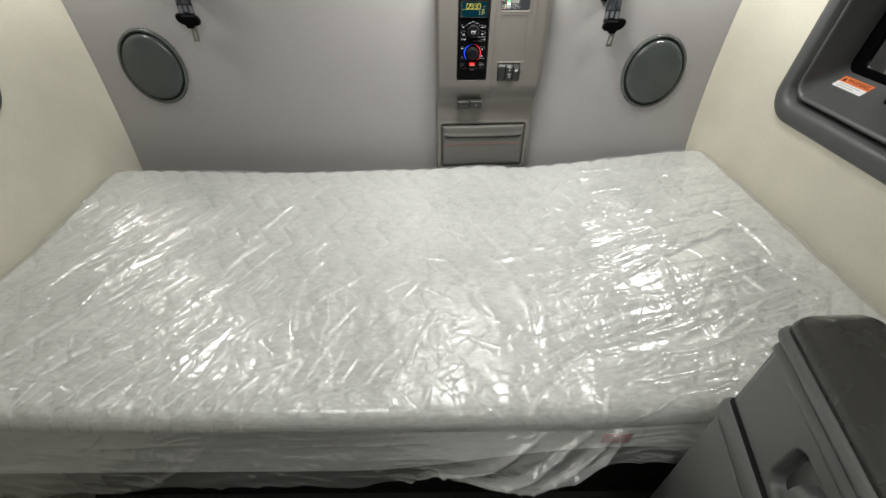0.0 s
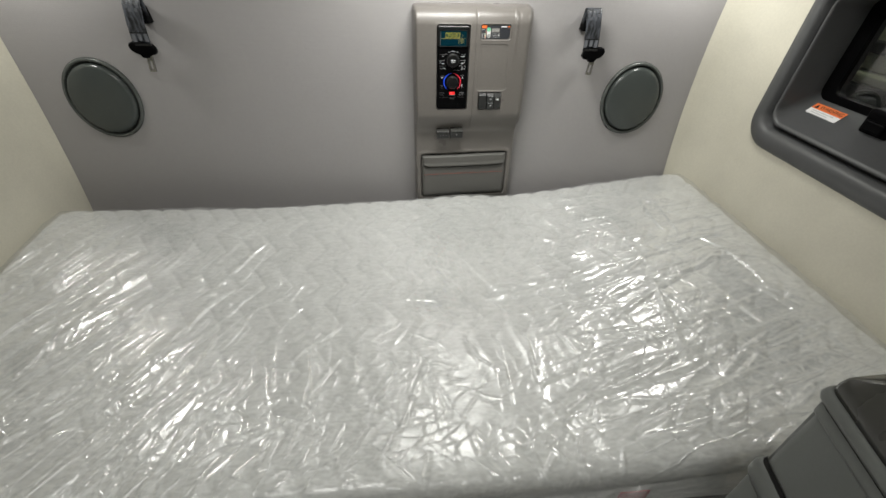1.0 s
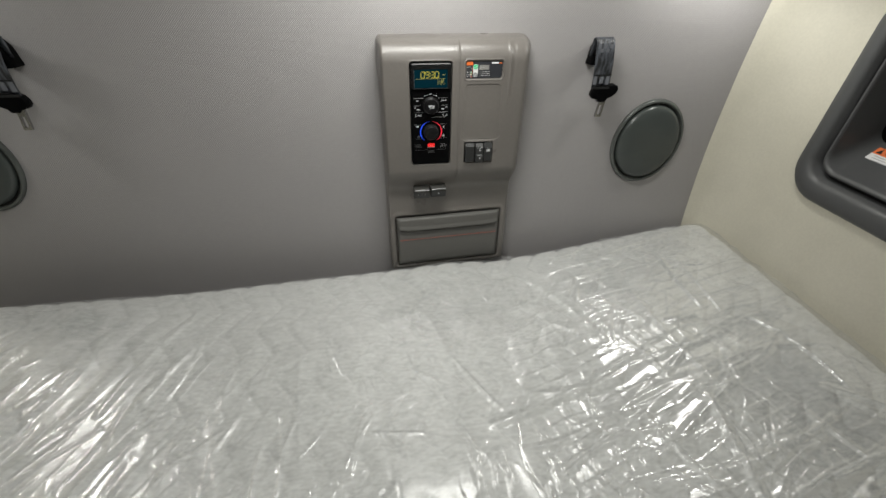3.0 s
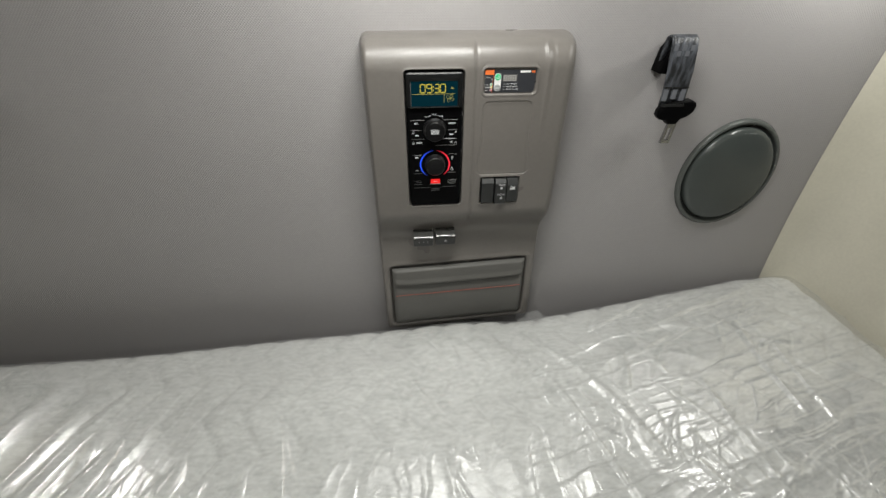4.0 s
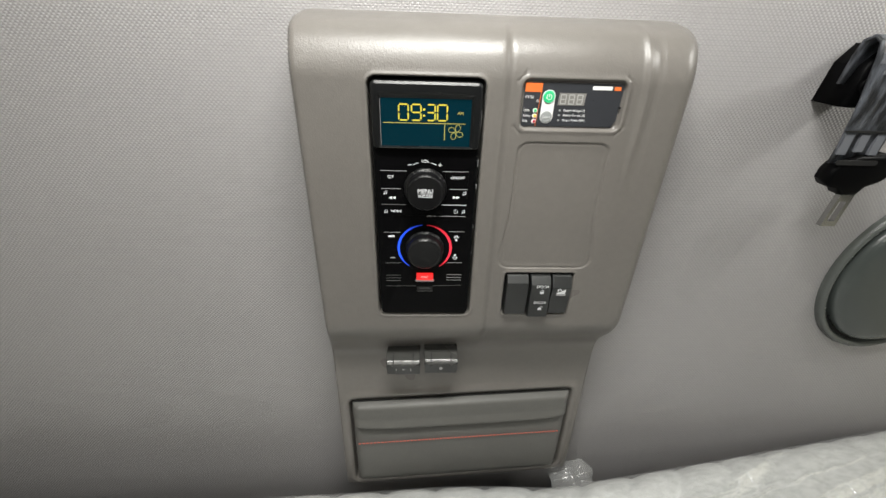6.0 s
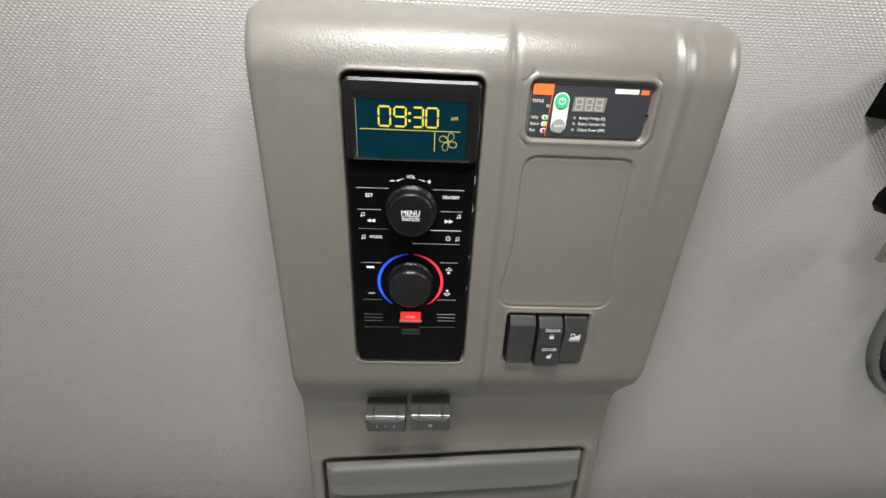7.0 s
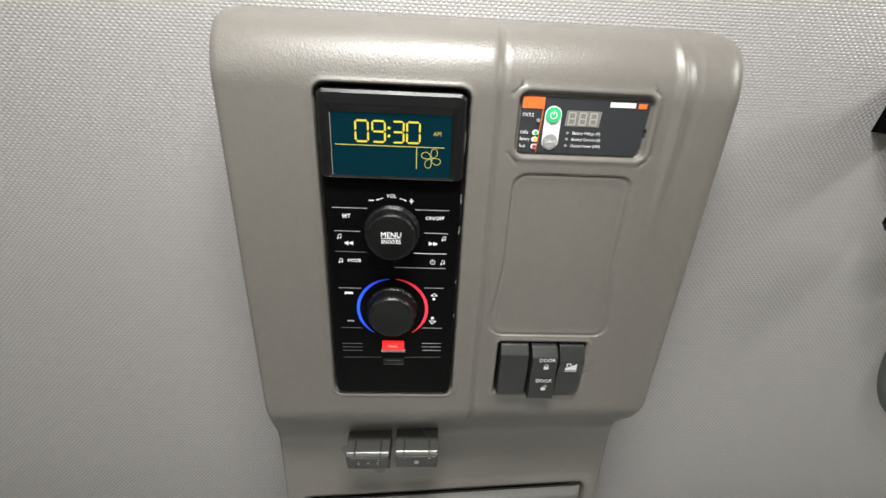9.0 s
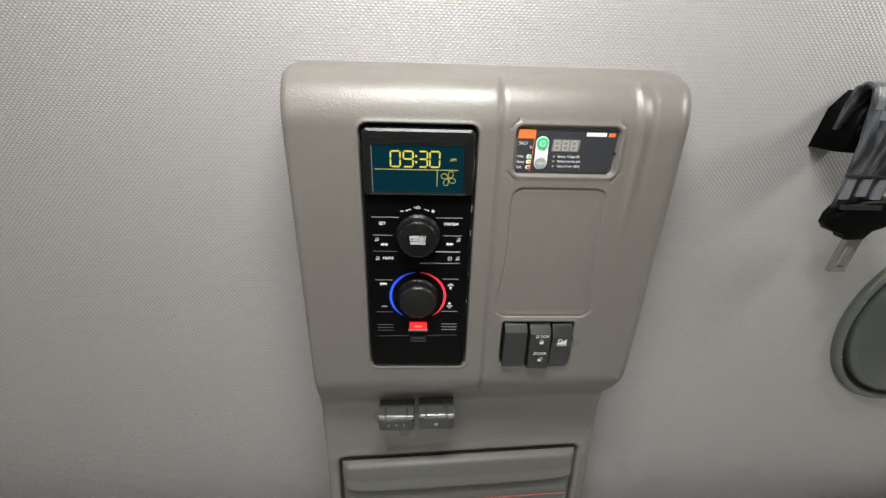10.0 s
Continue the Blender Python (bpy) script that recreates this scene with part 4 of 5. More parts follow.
    for k in range(4):
        a0 = radians(52 + 90 * k)
        pts = []
        for i in range(15):
            s = 2 * math.pi * i / 14
            lx, lz = 0.0036 - 0.0029 * math.cos(s), 0.0029 * math.sin(s) * (0.55 + 0.45 * (1 - math.cos(s)) / 2) + 0.0012 * (1 - math.cos(s)) / 2
            pts.append((0.2158 + lx * math.cos(a0) - lz * math.sin(a0), 1.2730 + lx * math.sin(a0) + lz * math.cos(a0)))
        stroke(pts, 0.00045, y, SEGDIM, scr, "fan_symbol")
    part("fan_hub", ring(disc(0.2158, 1.2730, 0.0010, 16), disc(0.2158, 1.2730, 0.0005, 16), y - 0.0001, y), SEGDIM, scr)
    # printed face
    f = RY - 0.0003
    def knob(cx, cz, r0, r1, depth, collar, flutes):
        v, fc = lathe([(collar, RY + 0.0015), (collar, RY - 0.0012), (collar - 0.0012, RY - 0.0022), (r0, RY - 0.0025), (r0, RY - depth * 0.55), (r0 - 0.0003, RY - depth * 0.82), (r1 + 0.0006, RY - depth * 0.97), (r1, RY - depth), (r1 - 0.0012, RY - depth + 0.0002), (0.004, RY - depth + 0.0009)], cx, cz, 96, flutes, 0.0006)
        return mesh("knob", v, fc, KNOB, r, "black fluted rotary knob")
    k1 = knob(0.1900, 1.2200, 0.0178, 0.0158, 0.0130, 0.0200, 12)
    k2 = knob(0.1900, 1.1560, 0.0178, 0.0152, 0.0140, 0.0192, 12)
    ky = RY - 0.0130 + 0.0006
    text("MENU", 0.1900, ky - 0.0002, 1.2222, 0.0052, LEGEND, k1)
    stroke([(0.1836, 1.2198), (0.1964, 1.2198)], 0.0004, ky - 0.0003, LEGEND, k1, "rule")
    text("SNOOZE", 0.1900, ky - 0.0002, 1.2172, 0.0036, LEGEND, k1, wide=0.92)
    text("VOL", 0.1895, f, 1.2462, 0.0035, LEGEND, r)
    stroke([(0.1742, 1.2428), (0.1772, 1.2428)], 0.0006, f, LEGEND, r, "minus")
    stroke([(0.2018, 1.2430), (0.2046, 1.2430)], 0.0006, f, LEGEND, r, "plus")
    stroke([(0.2032, 1.2416), (0.2032, 1.2444)], 0.0006, f - 0.0001, LEGEND, r, "plus")
    stroke([(0.1838, 1.2448), (0.1800, 1.2434)], 0.0004, f, LEGEND, r, "arrow")
    part("arrowhead", flat([(0.1788, 1.2430), (0.1803, 1.2441), (0.1808, 1.2429)], f), LEGEND, r)
    stroke([(0.1952, 1.2448), (0.1990, 1.2436)], 0.0004, f, LEGEND, r, "arrow")
    part("arrowhead", flat([(0.2002, 1.2430), (0.1984, 1.2430), (0.1988, 1.2442)], f), LEGEND, r)
    # key plates
    for x0, x1, z0, z1 in ((0.1488, 0.1715, 1.2205, 1.2370), (0.1488, 0.1690, 1.2045, 1.2195), (0.1488, 0.1900, 1.1925, 1.2035), (0.2085, 0.2295, 1.2205, 1.2370), (0.2105, 0.2295, 1.2045, 1.2195), (0.1910, 0.2295, 1.1925, 1.2035)):
        part("key", slab(round_rect(x0, x1, z0, z1, 0.0006, 2), f - 0.0006, f + 0.0004, 0.0003), BLACK, r)
    g = f - 0.0008
    for x0, x1, z, m in ((0.1488, 0.1728, 1.2372, LINE), (0.2062, 0.2295, 1.2372, LINE), (0.1492, 0.1668, 1.2200, LINE), (0.2130, 0.2295, 1.2200, LINE), (0.1492, 0.1710, 1.2040, DIM), (0.2058, 0.2292, 1.2040, LEGEND), (0.1915, 0.2290, 1.1922, LINE),
                         (0.1500, 0.1660, 1.1742, LINE), (0.1500, 0.1660, 1.1388, DIM), (0.2138, 0.2288, 1.1755, LINE), (0.2132, 0.2285, 1.1395, LINE)):
        stroke([(x0, z), (x1, z)], 0.00045, g, m, r, "rule")
    for k in range(3):
        stroke([(0.1502, 1.1232 - 0.0034 * k), (0.1655, 1.1232 - 0.0034 * k)], 0.00045, f, DIM, r, "rule")
        stroke([(0.2135, 1.1242 - 0.0034 * k), (0.2288, 1.1242 - 0.0034 * k)], 0.00050, f, LINE, r, "rule")
    stroke([(0.1502, 1.1095), (0.1810, 1.1100)], 0.0004, f, DIM, r, "seam")
    stroke([(0.1990, 1.1100), (0.2290, 1.1108)], 0.0004, f, DIM, r, "seam")
    text("SET", 0.1582, g, 1.2312, 0.0038, LEGEND, r)
    text("ON/OFF", 0.2200, g, 1.2312, 0.0036, LEGEND, r)
    text("MODE", 0.1625, g, 1.1970, 0.0034, LEGEND, r)
    def tri(cx, cz, w, h):
        return flat([(cx - w / 2, cz), (cx + w / 2, cz + h / 2), (cx + w / 2, cz - h / 2)], g)
    for cx in (0.1572, 0.1605):
        part("rewind_symbol", tri(cx, 1.2108, 0.0033, 0.0032), LEGEND, r)
    for cx in (0.2178, 0.2211):
        part("forward_symbol", tri(cx, 1.2118, -0.0033, 0.0032), LEGEND, r)
    def note(cx, cz):
        stroke([(cx, cz), (cx, cz + 0.0026), (cx + 0.0019, cz + 0.0030), (cx + 0.0019, cz + 0.0004)], 0.00035, g, LEGEND, r, "note_symbol")
        part("note_head", flat(disc(cx - 0.0004, cz, 0.0006, 10), g - 0.0001), LEGEND, r)
        part("note_head", flat(disc(cx + 0.0015, cz + 0.0004, 0.0006, 10), g - 0.0001), LEGEND, r)
    for cx, cz in ((0.1520, 1.2145), (0.1520, 1.1955), (0.2262, 1.2148), (0.2262, 1.1958)):
        note(cx, cz)
    stroke([(0.2195 + 0.0017 * math.cos(radians(a)), 1.1972 + 0.0017 * math.sin(radians(a))) for a in range(115, 430, 21)], 0.00045, g, LEGEND, r, "power_symbol")
    stroke([(0.2195, 1.1976), (0.2195, 1.1996)], 0.00045, g - 0.0001, LEGEND, r, "power_symbol")
    # heating and fan symbols
    part("defrost_symbol", flat(rect(0.1540, 0.1602, 1.1690, 1.1704), f), LEGEND, r)
    for k in range(5):
        part("defrost_tooth", flat([(0.1541 + k * 0.0013, 1.1690), (0.1549 + k * 0.0013, 1.1690), (0.1545 + k * 0.0013, 1.1678)], f), LEGEND, r)
    part("seat_symbol", flat(round_rect(0.1548, 0.1602, 1.1440, 1.1452, 0.0005, 2), f), LINE, r)
    stroke([(0.2192, 1.1682), (0.2240, 1.1682), (0.2216, 1.1706)], 0.0005, f, LEGEND, r, "up_symbol", True)
    part("fan_dot", flat(disc(0.2215, 1.1656, 0.0013, 5), f), LEGEND, r)
    part("fan_dot", flat(disc(0.2210, 1.1482, 0.0013, 5), f), LEGEND, r)
    stroke([(0.2186, 1.1456), (0.2236, 1.1456), (0.2210, 1.1430)], 0.0005, f, LEGEND, r, "down_symbol", True)
    # lit temperature arc
    def arcs(a0, a1, mat, name):
        bm = bmesh.new()
        prev = None
        n = 40
        for i in range(n + 1):
            a = radians(a0 + (a1 - a0) * i / n)
            w = 0.0011 * min(1, 0.25 + 3.2 * min(i, n - i) / n)
            ro, ri = 0.0262 + w, 0.0262 - w
            cur = [bm.verts.new((0.19 + q * math.cos(a), RY - 0.0006, 1.156 + q * math.sin(a))) for q in (ro, ri)]
            if prev:
                bm.faces.new((prev[0], cur[0], cur[1], prev[1]))
            prev = cur
        return part(name, bm, mat, r)
    arcs(95, 235, BLUEARC, "cold_arc")
    arcs(85, -55, REDARC, "warm_arc")
    btn = part("panic_button", slab(round_rect(0.1818, 0.1990, 1.1188, 1.1262, 0.0006, 2), RY - 0.003, RY, 0.0006), REDLED, r, "lit red push button")
    text("PANIC", 0.1904, RY - 0.0031, 1.1227, 0.0026, WHITE, btn)
    part("button_shelf", box(0.1808, 0.2000, RY - 0.0022, RY, 1.1166, 1.1182), LINE, r)
    part("notch", flat(rect(0.1822, 0.1988, 1.1030, 1.1090), RY - 0.0002), HOLE, r)
    stroke([(0.1850, 1.1070), (0.1960, 1.1070)], 0.0006, RY - 0.0005, DIM, r, "notch_bar")
    stroke([(0.1825, 1.1030), (0.1985, 1.1030)], 0.0004, RY - 0.0005, DIM, r, "notch_bar")
    for z, h in ((1.2835, 0.014), (1.2450, 0.006), (1.2220, 0.005), (1.1800, 0.002), (1.1500, 0.0015)):
        part("side_clip", box(0.2372, 0.2380, RY + 0.0005, RY + 0.003, z - h / 2, z + h / 2), DIM, r)
    return r


build_radio()


def build_inverter():
    iy = RIGHT_Y + 0.0028
    inv = thing("inverter_display", "slate-grey inverter control label with coloured buttons and lamps", "control display")
    x0, x1, z0, z1 = 0.2718, 0.3572, 1.2758, 1.3122
    part("plate", slab([(x0, z0), (x1 - 0.004, z0), (x1 - 0.0005, z0 + 0.006), (x1 + 0.0008, z1), (x0, z1)], iy - 0.0006, iy + 0.002), SLATE, inv)
    f = iy - 0.0009
    part("orange_band", flat(rect(x0 + 0.0003, 0.2868, 1.3045, z1 - 0.0003), f), ORANGE, inv)
    stroke([(0.2862, 1.3045), (0.2845, z0 + 0.0004)], 0.0005, f - 0.0001, ORANGE, inv, "divider")
    text("STATUS", 0.2726, f, 1.3002, 0.0033, PRINT, inv, "LEFT", 0.68)
    part("status_lamp", slab(disc(0.2838, 1.2972, 0.0012, 16), f - 0.0008, f), GREY, inv)
    for word, z, m in (("Utility", 1.2892, GREEN), ("Battery", 1.2847, YELLOW), ("Fault", 1.2800, REDP)):
        text(word, 0.2726, f, z, 0.0031, PRINT, inv, "LEFT", 0.72)
        pill = part("lamp_pill", flat(round_rect(0.2806, 0.2850, z - 0.0018, z + 0.0018, 0.0017, 5), f - 0.0001), PAPER, inv)
        part("lamp", slab(disc(0.2830, z, 0.0012, 16), f - 0.0007, f), m, pill)
    part("pill", flat(round_rect(0.2878, 0.2990, 1.2782, 1.3066, 0.0055, 10), f), PAPER, inv, "white button surround")
    for cz, m, nm in ((1.3008, GREEN, "power_button"), (1.2838, GREY, "select_button")):
        part(nm, slab(disc(0.2934, cz, 0.0050, 32), f - 0.0009, f, 0.0004), m, inv)
    stroke([(0.2934 + 0.0022 * math.cos(radians(a)), 1.3008 + 0.0022 * math.sin(radians(a))) for a in range(125, 420, 21)], 0.0006, f - 0.0011, PAPER, inv, "power_symbol")
    stroke([(0.2934, 1.3012), (0.2934, 1.3034)], 0.0006, f - 0.0012, PAPER, inv, "power_symbol")
    text("Select", 0.2934, f - 0.0011, 1.2838, 0.0034, PRINT, inv, wide=0.9)
    win = part("number_window", flat([(0.3018, 1.2940), (0.3252, 1.2940), (0.3260, 1.3042), (0.3024, 1.3042)], f), DISP, inv, "unlit grey number window")
    for k in range(3):
        xa = 0.3040 + 0.0073 * k
        for seg in (((xa, 1.2953), (xa + 0.0042, 1.2953)), ((xa, 1.2990), (xa + 0.0042, 1.2990)), ((xa, 1.3028), (xa + 0.0042, 1.3028)), ((xa, 1.2957), (xa, 1.2986)), ((xa, 1.2994), (xa, 1.3024)), ((xa + 0.0044, 1.2957), (xa + 0.0044, 1.2986)), ((xa + 0.0044, 1.2994), (xa + 0.0044, 1.3024))):
            stroke(list(seg), 0.0009, f - 0.0003, SEGOFF, win, "segment")
    for word, z in (("Battery Voltage (V)", 1.2897), ("Battery Current (A)", 1.2856), ("Output Power (kW)", 1.2813)):
        text(word, 0.3080, f, z, 0.0029, PRINT, inv, "LEFT", 0.85)
        part("select_lamp", slab(disc(0.3046, z, 0.0009, 14), f - 0.0005, f), GREY, inv)
    # maker's mark as plain bars
    part("mark_bar", flat(rect(0.3305, 0.3478, 1.3072, 1.3104), f), PAPER, inv)
    part("mark_bar", flat(rect(0.3496, 0.3554, 1.3070, 1.3102), f), ORANGE, inv)
    part("edge_notch", slab(disc(0.3574, 1.2930, 0.0013, 14), f - 0.0003, f), HOLE, inv)
    part("scratch_dot", flat(disc(0.3330, 1.2985, 0.0004, 8), f), HOLE, inv)
    inv.matrix_world = pose(0.0026, 0, 0.0022)
    return inv


build_inverter()


def build_switch(x0, x1, tip, label):
    """A rocker: sloped upper facet, long face, rounded foot."""
    sw = thing("rocker_switch", label, "switch", "rocker switches")
    y = RIGHT_Y
    prof = [(y + 0.012, 1.1208), (y + 0.002, 1.1208), (y - 0.0010 + tip[0], 1.1195), (y - 0.0078 + tip[1], tip[4]), (y - 0.0068 + tip[2], 1.0960), (y - 0.0050 + tip[3], 1.0720), (y - 0.002 + tip[3], 1.0692), (y + 0.012, 1.0692)]
    bm = bmesh.new()
    a = [bm.verts.new((x0, p, q)) for p, q in prof]
    b = [bm.verts.new((x1, p, q)) for p, q in prof]
    bm.faces.new(a)
    bm.faces.new(b[::-1])
    for i in range(len(prof)):
        k = (i + 1) % len(prof)
        bm.faces.new((a[i], a[k], b[k], b[i]))
    bmesh.ops.bevel(bm, geom=bm.edges[:], offset=0.0009, segments=2, profile=0.5, affect="EDGES")
    part("rocker", bm, SWITCH, sw)
    return sw


build_switch(0.2795, 0.3028, (0.001, 0.002, 0.001, -0.001, 1.1125), "blank charcoal rocker switch in the panel")
s2 = build_switch(0.3052, 0.3266, (-0.001, -0.001, -0.002, -0.006, 1.1125), "charcoal door lock rocker switch with white symbols")
s3 = build_switch(0.3290, 0.3498, (0.0, -0.0005, 0.001, 0.001, 1.1080), "charcoal bunk lamp rocker switch with white symbol")
sy = RIGHT_Y - 0.0098
text("DOOR", 0.3175, sy + 0.0004, 1.1108, 0.0046, PRINT, s2)
text("DOOR", 0.3166, sy - 0.0010, 1.0908, 0.0046, PRINT, s2)
for cz, tilt, yy in ((1.1042, 0, sy - 0.0002), (1.0832, 0.0012, sy - 0.0014)):
    part("lock_symbol", flat(round_rect(0.3150, 0.3190, cz - 0.0020, cz + 0.0012, 0.0004, 2), yy), PRINT, s2)
    stroke([(0.3170 + tilt + 0.0014 * math.cos(radians(a)), cz + 0.0014 + 0.0018 * math.sin(radians(a))) for a in range(0, 181, 20)], 0.0005, yy, PRINT, s2, "lock_symbol")
ly = RIGHT_Y - 0.0082
LZ = 0.0036
part("bunk_symbol", flat([(0.3340, 1.0968 + LZ), (0.3436, 1.0968 + LZ), (0.3436, 1.1034 + LZ), (0.3405, 1.1014 + LZ), (0.3340, 1.0990 + LZ)], ly), PRINT, s3)
stroke([(0.3352, 1.1006 + LZ), (0.3352, 1.1030 + LZ), (0.3374, 1.1034 + LZ), (0.3388, 1.1018 + LZ)], 0.0010, ly, PRINT, s3, "bunk_symbol")
stroke([(0.3338, 1.0957 + LZ), (0.3436, 1.0957 + LZ)], 0.0010, ly, LINE, s3, "bunk_symbol")


def prism(x0, x1, prof, bevel):
    """A profile in (y, z) drawn out along x, with eased edges."""
    bm = bmesh.new()
    a = [bm.verts.new((x0, p, q)) for p, q in prof]
    b = [bm.verts.new((x1, p, q)) for p, q in prof]
    bm.faces.new(a)
    bm.faces.new(b[::-1])
    for i in range(len(prof)):
        k = (i + 1) % len(prof)
        bm.faces.new((a[i], a[k], b[k], b[i]))
    bmesh.ops.bevel(bm, geom=bm.edges[:], offset=bevel, segments=2, profile=0.5, affect="EDGES")
    return bm


def build_usb(x0, x1, up, symbol):
    u = thing("socket_cover", "charcoal flip-up power socket cover with glossy hinge", "socket cover", "power socket covers")
    u.matrix_world = pose(0, -0.003, up - 0.0005)
    cap = part("hinge_cap", prism(x0, x1, [(1.450, 0.9985), (1.428, 0.9985), (1.4165, 0.9970), (1.4125, 0.9940), (1.420, 0.9922), (1.450, 0.9922)], 0.0012), USBTOP, u, "satin grey hinge cap")
    part("hinge_pin", box(x0 + 0.003, x1 - 0.003, 1.4107, 1.4127, 0.9945, 0.9956, 0.0004), USBTOP, cap)
    for xx in (x0 + 0.0085, x1 - 0.0085):
        part("hinge_slot", prism(xx - 0.0007, xx + 0.0007, [(1.425, 0.9993), (1.4272, 0.9993), (1.4158, 0.9978), (1.4116, 0.9933), (1.420, 0.9926)], 0.0001), HOLE, cap)
        part("hinge_knuckle", box(xx - 0.0018, xx + 0.0018, 1.4102, 1.4130, 0.9922, 0.9938, 0.0005), USBTOP, cap)
    part("flap", prism(x0, x1, [(1.450, 0.9918), (1.4145, 0.9918), (1.4152, 0.9890), (1.4205, 0.9690), (1.450, 0.9670)], 0.0016), SWITCH, u, "charcoal flap with a moulded symbol")
    cx = (x0 + x1) / 2
    if symbol:
        for xx in (cx - 0.009, cx + 0.009):
            part("symbol", box(xx - 0.0005, xx + 0.0005, 1.4160, 1.425, 0.9800, 0.9835), LINE, u)
        part("symbol", box(cx - 0.0012, cx + 0.0012, 1.4164, 1.425, 0.9810, 0.9823), LINE, u)
    else:
        part("symbol", slab(disc(cx, 0.9815, 0.0022, 14), 1.4162, 1.424), LINE, u)
    return u


build_usb(0.1450, 0.1860, -0.001, True)
build_usb(0.1912, 0.2320, 0.001, False)

# ---- loudspeakers ----


def build_speaker(cx, cz, ax, az, tilt):
    sp = thing("loudspeaker", "round dark green-grey loudspeaker cover in the rear wall", "loudspeaker", "rear wall loudspeakers")
    sp.matrix_world = pose(cx, WALL, cz) @ Matrix.Rotation(radians(tilt), 4, "Y") @ Matrix.Diagonal((ax, 1, az, 1))
    v, f = lathe([(1.0, 0.004), (1.0, -0.003), (0.985, -0.007), (0.955, -0.0095), (0.925, -0.0090), (0.908, -0.006), (0.902, 0.003), (0.90, 0.003)], 0, 0, 96)
    mesh("rim", v[:-1], [q for q in f if len(q) == 4], RINGM, sp, "smooth grey rim")
    prof = [(0.866, 0.002), (0.866, -0.005), (0.862, -0.008), (0.852, -0.0105), (0.835, -0.0125)] + [(0.82 * math.cos(radians(a)), -0.0135 - 0.010 * math.sin(radians(a))) for a in range(6, 90, 7)]
    v, f = lathe(prof, 0, 0, 96)
    mesh("cover", v, f, SPEAKER, sp, "domed grained vinyl cover")
    v, f = lathe([(0.904, -0.0005), (0.860, -0.0005)], 0, 0, 96)
    mesh("gap", v[:-1], [q for q in f if len(q) == 4], HOLE, sp)
    return sp


build_speaker(0.840, 1.073, 0.110, 0.1245, 0)
build_speaker(-0.912, 1.087, 0.110, 0.1245, 0)

# ---- restraint straps ----


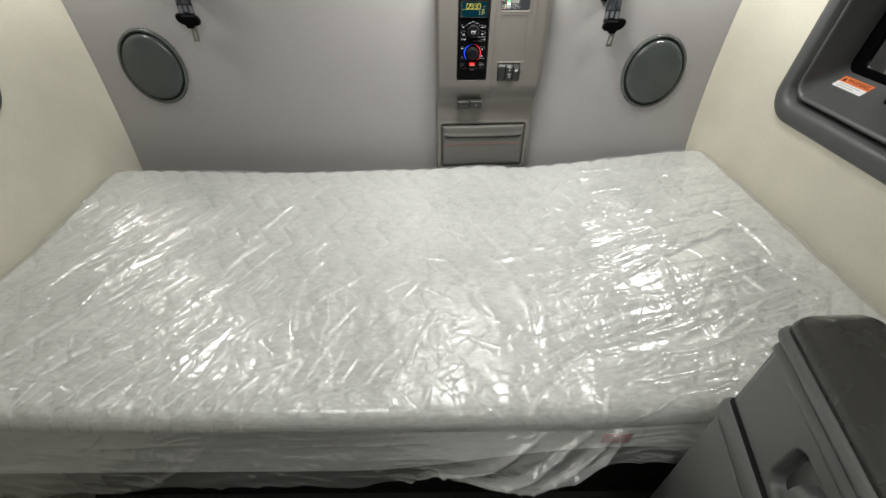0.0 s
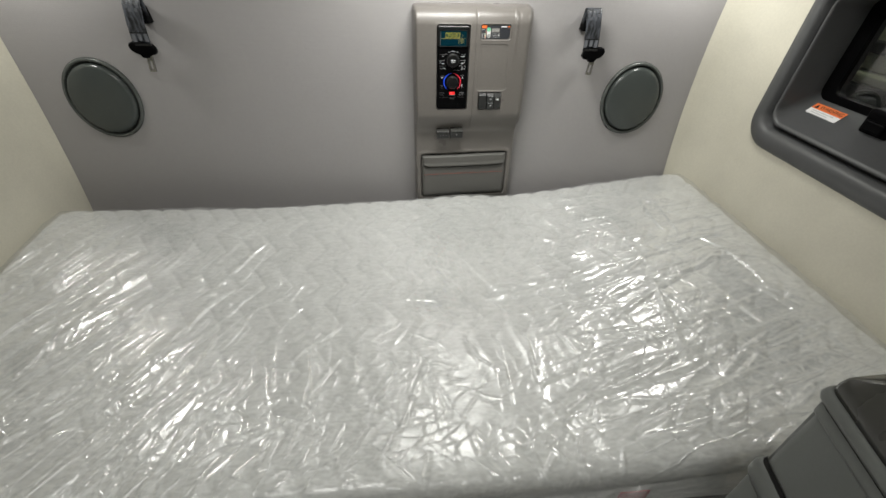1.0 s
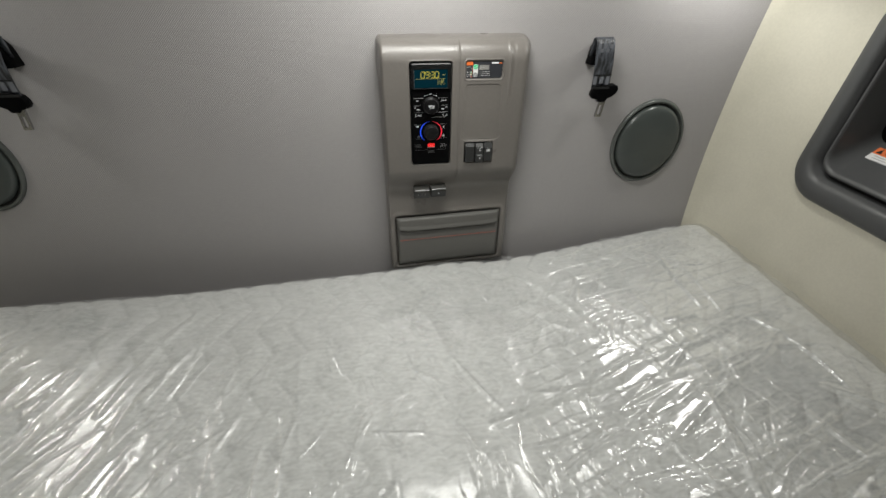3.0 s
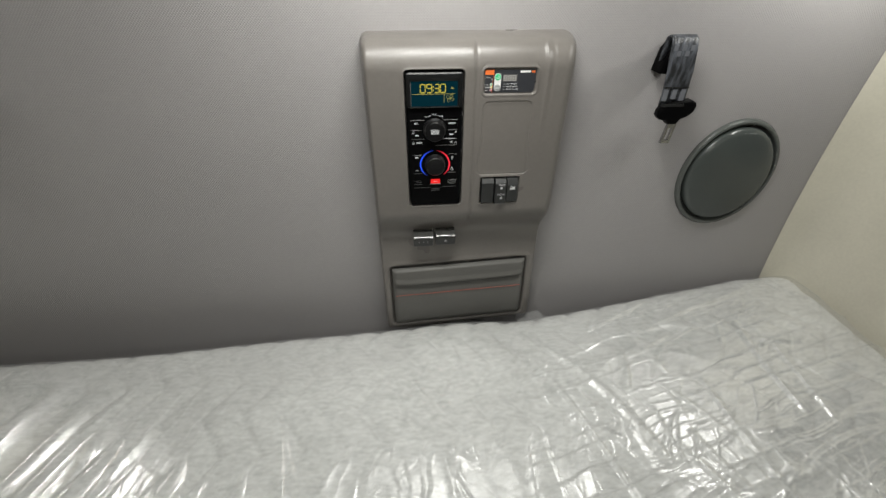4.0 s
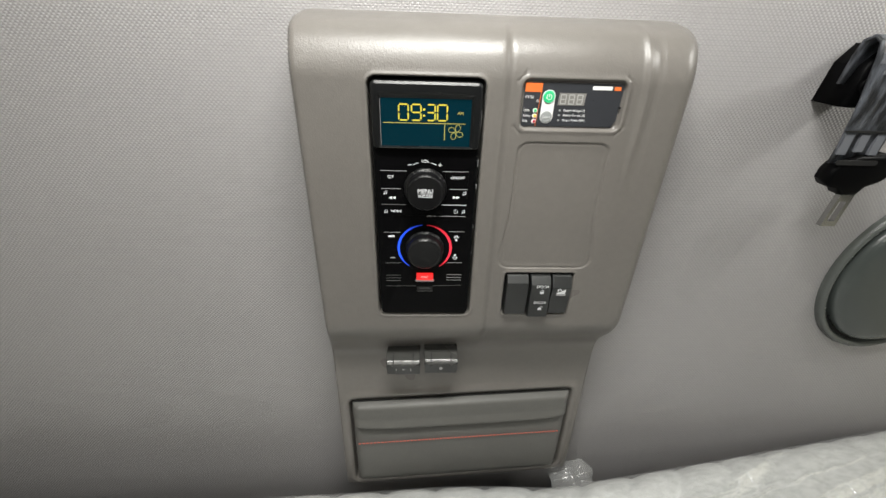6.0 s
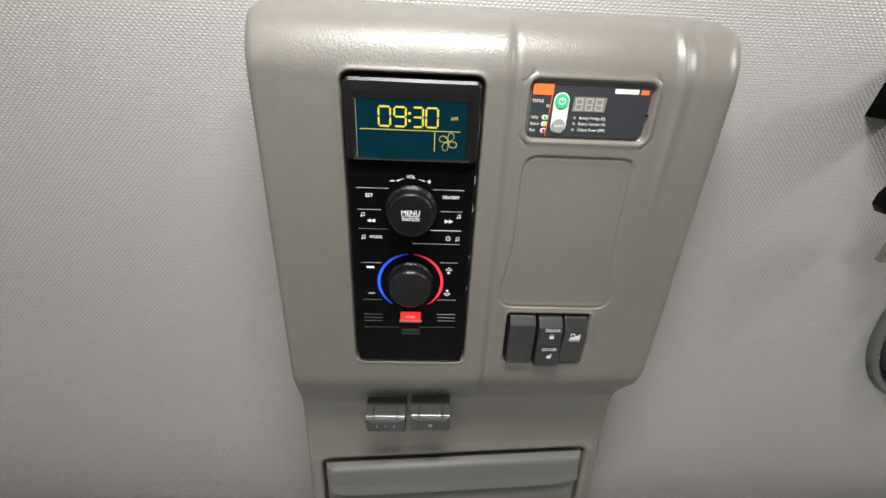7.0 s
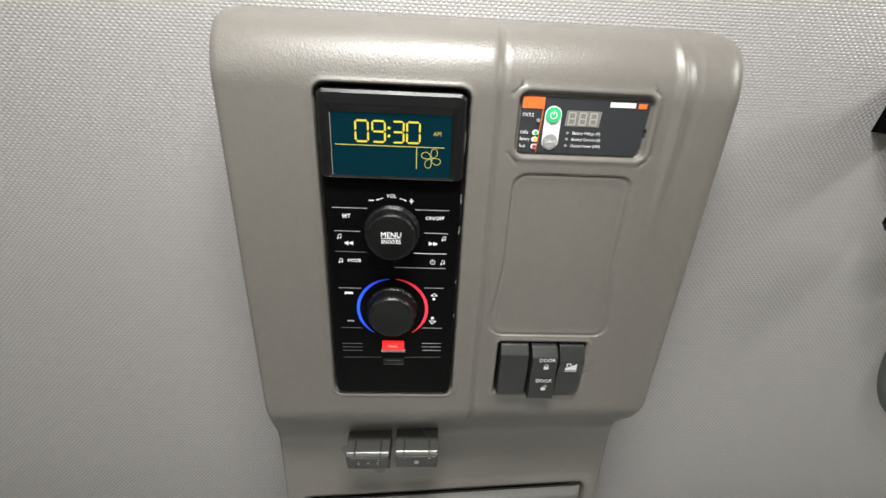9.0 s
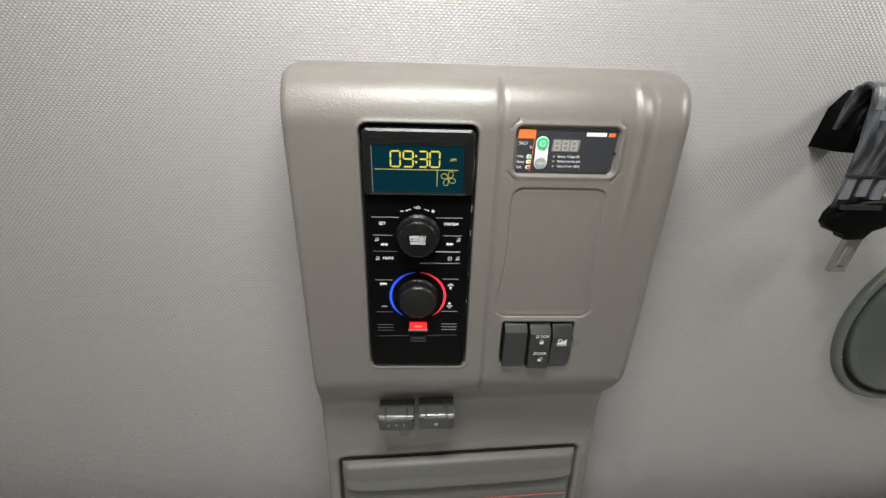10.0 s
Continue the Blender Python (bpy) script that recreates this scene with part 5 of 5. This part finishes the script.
def build_strap(x, zt, side, grip_dx, plate_dx):
    s = thing("restraint_strap", "short grey restraint strap with black buckle tongue on the rear wall", "seat belt", "bunk restraint straps")
    s.matrix_world = pose(x, 0, zt)
    # wall bracket, a tapered shield
    bm = slab([(-0.024 * side, -0.060), (0.006 * side, -0.062), (0.018 * side, -0.045), (0.014 * side, -0.010), (-0.004 * side, -0.004), (-0.018 * side, -0.022)], 1.452, WALL + 0.002, 0.006)
    part("bracket", bm, BLACK, s, "black wall bracket", True)
    bm = slab(disc(-0.010 * side, -0.040, 0.008, 20), 1.4495, 1.455, 0.002)
    part("bolt_cap", bm, BLACK, s, "round black bolt cap", True)

    def ribbon(path, half, mat, name):
        verts, faces = [], []
        cols = 9
        for n, (cx, y, z, w) in enumerate(path):
            for c in range(cols):
                k = c / (cols - 1) * 2 - 1
                verts.append((cx + k * half * w, y + 0.0016 * (1 - k * k) + 0.0006 * math.sin(5 * k + n), z))
        n = len(path)
        for j in range(n - 1):
            for c in range(cols - 1):
                i = j * cols + c
                faces.append((i, i + 1, i + 1 + cols, i + cols))
        ob = mesh(name, verts, faces, mat, s, "grey patterned webbing")
        so = ob.modifiers.new("thick", "SOLIDIFY")
        so.thickness = 0.0028
        return ob

    # webbing rises from the bracket, bends over and hangs
    keys = [(-0.006, 1.464, -0.040, 0.9), (-0.006, 1.460, -0.015, 0.95), (-0.006, 1.456, -0.002, 1), (-0.006, 1.449, 0.002, 1), (-0.005, 1.443, -0.002, 1), (-0.004, 1.440, -0.014, 1), (-0.002, 1.440, -0.03, 1), (0.002, 1.441, -0.05, 1), (0.005, 1.444, -0.074, 1), (0.008, 1.447, -0.096, 1), (0.008, 1.449, -0.114, 1)]
    ribbon([(k[0] * side, *k[1:]) for k in keys], 0.0235, BELT, "webbing")
    off = 0.006 * side
    part("fold_seam", box(off - 0.0236, off + 0.0236, 1.4412, 1.4440, -0.0815, -0.0795), HOLE, s)
    for k in range(3):
        cx = off - 0.0165 + 0.0165 * k
        part("band_check", box(cx - 0.0045, cx + 0.0045, 1.4425, 1.4450, -0.101 if k % 2 else -0.104, -0.083), BAND, s, "pale woven check")
    for k in range(5):
        cx, cz = (-0.004 - 0.0150 + 0.0075 * k) * side, -0.0145 - 0.009 * (k % 2)
        part("band_check", box(cx - 0.0036, cx + 0.0036, 1.4378, 1.4400, cz - 0.0042, cz + 0.0042), BAND, s, "pale woven check")
    pts = [(-0.037, -0.122), (-0.036, -0.112), (-0.031, -0.104), (-0.022, -0.099), (-0.010, -0.095), (0.022, -0.094), (0.031, -0.098), (0.034, -0.106), (0.031, -0.116), (0.022, -0.124), (0.010, -0.129), (0.004, -0.138), (-0.013, -0.138), (-0.018, -0.131), (-0.031, -0.129)]
    bm = slab([(off + 0.010 * side + grip_dx + px * side, pz - 0.010) for px, pz in (pts if side > 0 else pts[::-1])], 1.440, 1.457, 0.0045)
    grip = part("tongue_grip", bm, BLACK, s, "black plastic tongue grip", True)
    part("slot", slab(round_rect(off - 0.020, off + 0.024, -0.114, -0.109, 0.002, 3), 1.4392, 1.4410), HOLE, grip)
    off = off + 0.010 * side + plate_dx
    o = [(off - 0.016, -0.186), (off + 0.001, -0.186), (off + 0.005, -0.142), (off - 0.011, -0.142)]
    i_ = [(off - 0.0115, -0.180), (off - 0.0030, -0.180), (off - 0.0008, -0.156), (off - 0.0090, -0.156)]
    part("tongue_plate", ring(o, i_, 1.444, 1.450), CHROME, grip, "slotted steel tongue plate")
    return s


build_strap(0.624, 1.354, 1, 0.008, 0.010)
build_strap(-0.703, 1.366, -1, 0.002, 0.018)

# ---- warning sticker on the window reveal ----


def build_sticker():
    st = thing("warning_sticker", "orange and white warning sticker on the window reveal", "sticker")
    u, v = Vector((0, -1, 0)), Vector((0.775, 0, 0.632))
    n = u.cross(v)
    o = Vector((1.2335, 1.214, 1.1068)) + n * 0.0012 + v * 0.006
    m = Matrix((u, v, n)).transposed().to_4x4()
    m.translation = o
    st.matrix_world = m
    def patch(name, x0, x1, y0, y1, z, mat):
        bm = bmesh.new()
        bmesh.ops.create_cube(bm, size=1, matrix=Matrix.Translation(((x0 + x1) / 2, (y0 + y1) / 2, z - 0.0002)) @ Matrix.Diagonal((x1 - x0, y1 - y0, 0.0004, 1)))
        return part(name, bm, mat, st)
    patch("paper", 0, 0.104, 0, 0.0315, 0.0005, PAPER)
    patch("orange_band", 0, 0.104, 0.0315, 0.051, 0.0005, ORANGE)
    text("WARNING", 0, 0, 0, 0.0158, HOLE, st, m=pose(0.061, 0.0411, 0.0008))
    tri = bmesh.new()
    tri.faces.new([tri.verts.new(c) for c in ((0.006, 0.0345, 0.0009), (0.019, 0.0345, 0.0009), (0.0125, 0.0485, 0.0009))])
    part("alert_triangle", tri, HOLE, st)
    for k in range(4):
        patch("text_bar", 0.012, 0.086 - 0.016 * (k % 2), 0.0250 - 0.0064 * k, 0.0270 - 0.0064 * k, 0.0008, LINE)
    return st


build_sticker()

# ---- beyond the window ----


def build_outside():
    """A neighbouring vehicle's pale cover and step, a little way outside the glass."""
    v = thing("parked_vehicle", "pale olive metal body of a vehicle parked outside the window", "vehicle")
    part("cover", box(1.62, 1.70, 0.9, 1.53, 1.18, 1.34, 0.02, 3), OLIVE, v)
    part("step_edge", box(1.59, 1.66, 0.9, 1.53, 1.145, 1.178, 0.01, 3), OLIVE, v)
    part("recess", box(1.605, 1.64, 1.40, 1.49, 1.235, 1.275, 0.008, 2), HOLE, v)
    part("body", box(1.72, 2.3, 0.2, 2.4, 0.0, 1.40, 0.03, 3), BLACK, v)
    return v


area("yard_lamp", (1.50, 1.30, 1.95), (1.66, 1.30, 1.2), 0.3, 0.1, 2.2, (0.95, 1.0, 0.85))
OLIVE = plastic("olive_paint", (0.30, 0.30, 0.22), 0.35)
build_outside()
tagged(part("ground", box(-40, 40, -40, 40, -0.9, -0.85), FLOORM), "dark asphalt ground outside the cab", "ground", kind="structure")
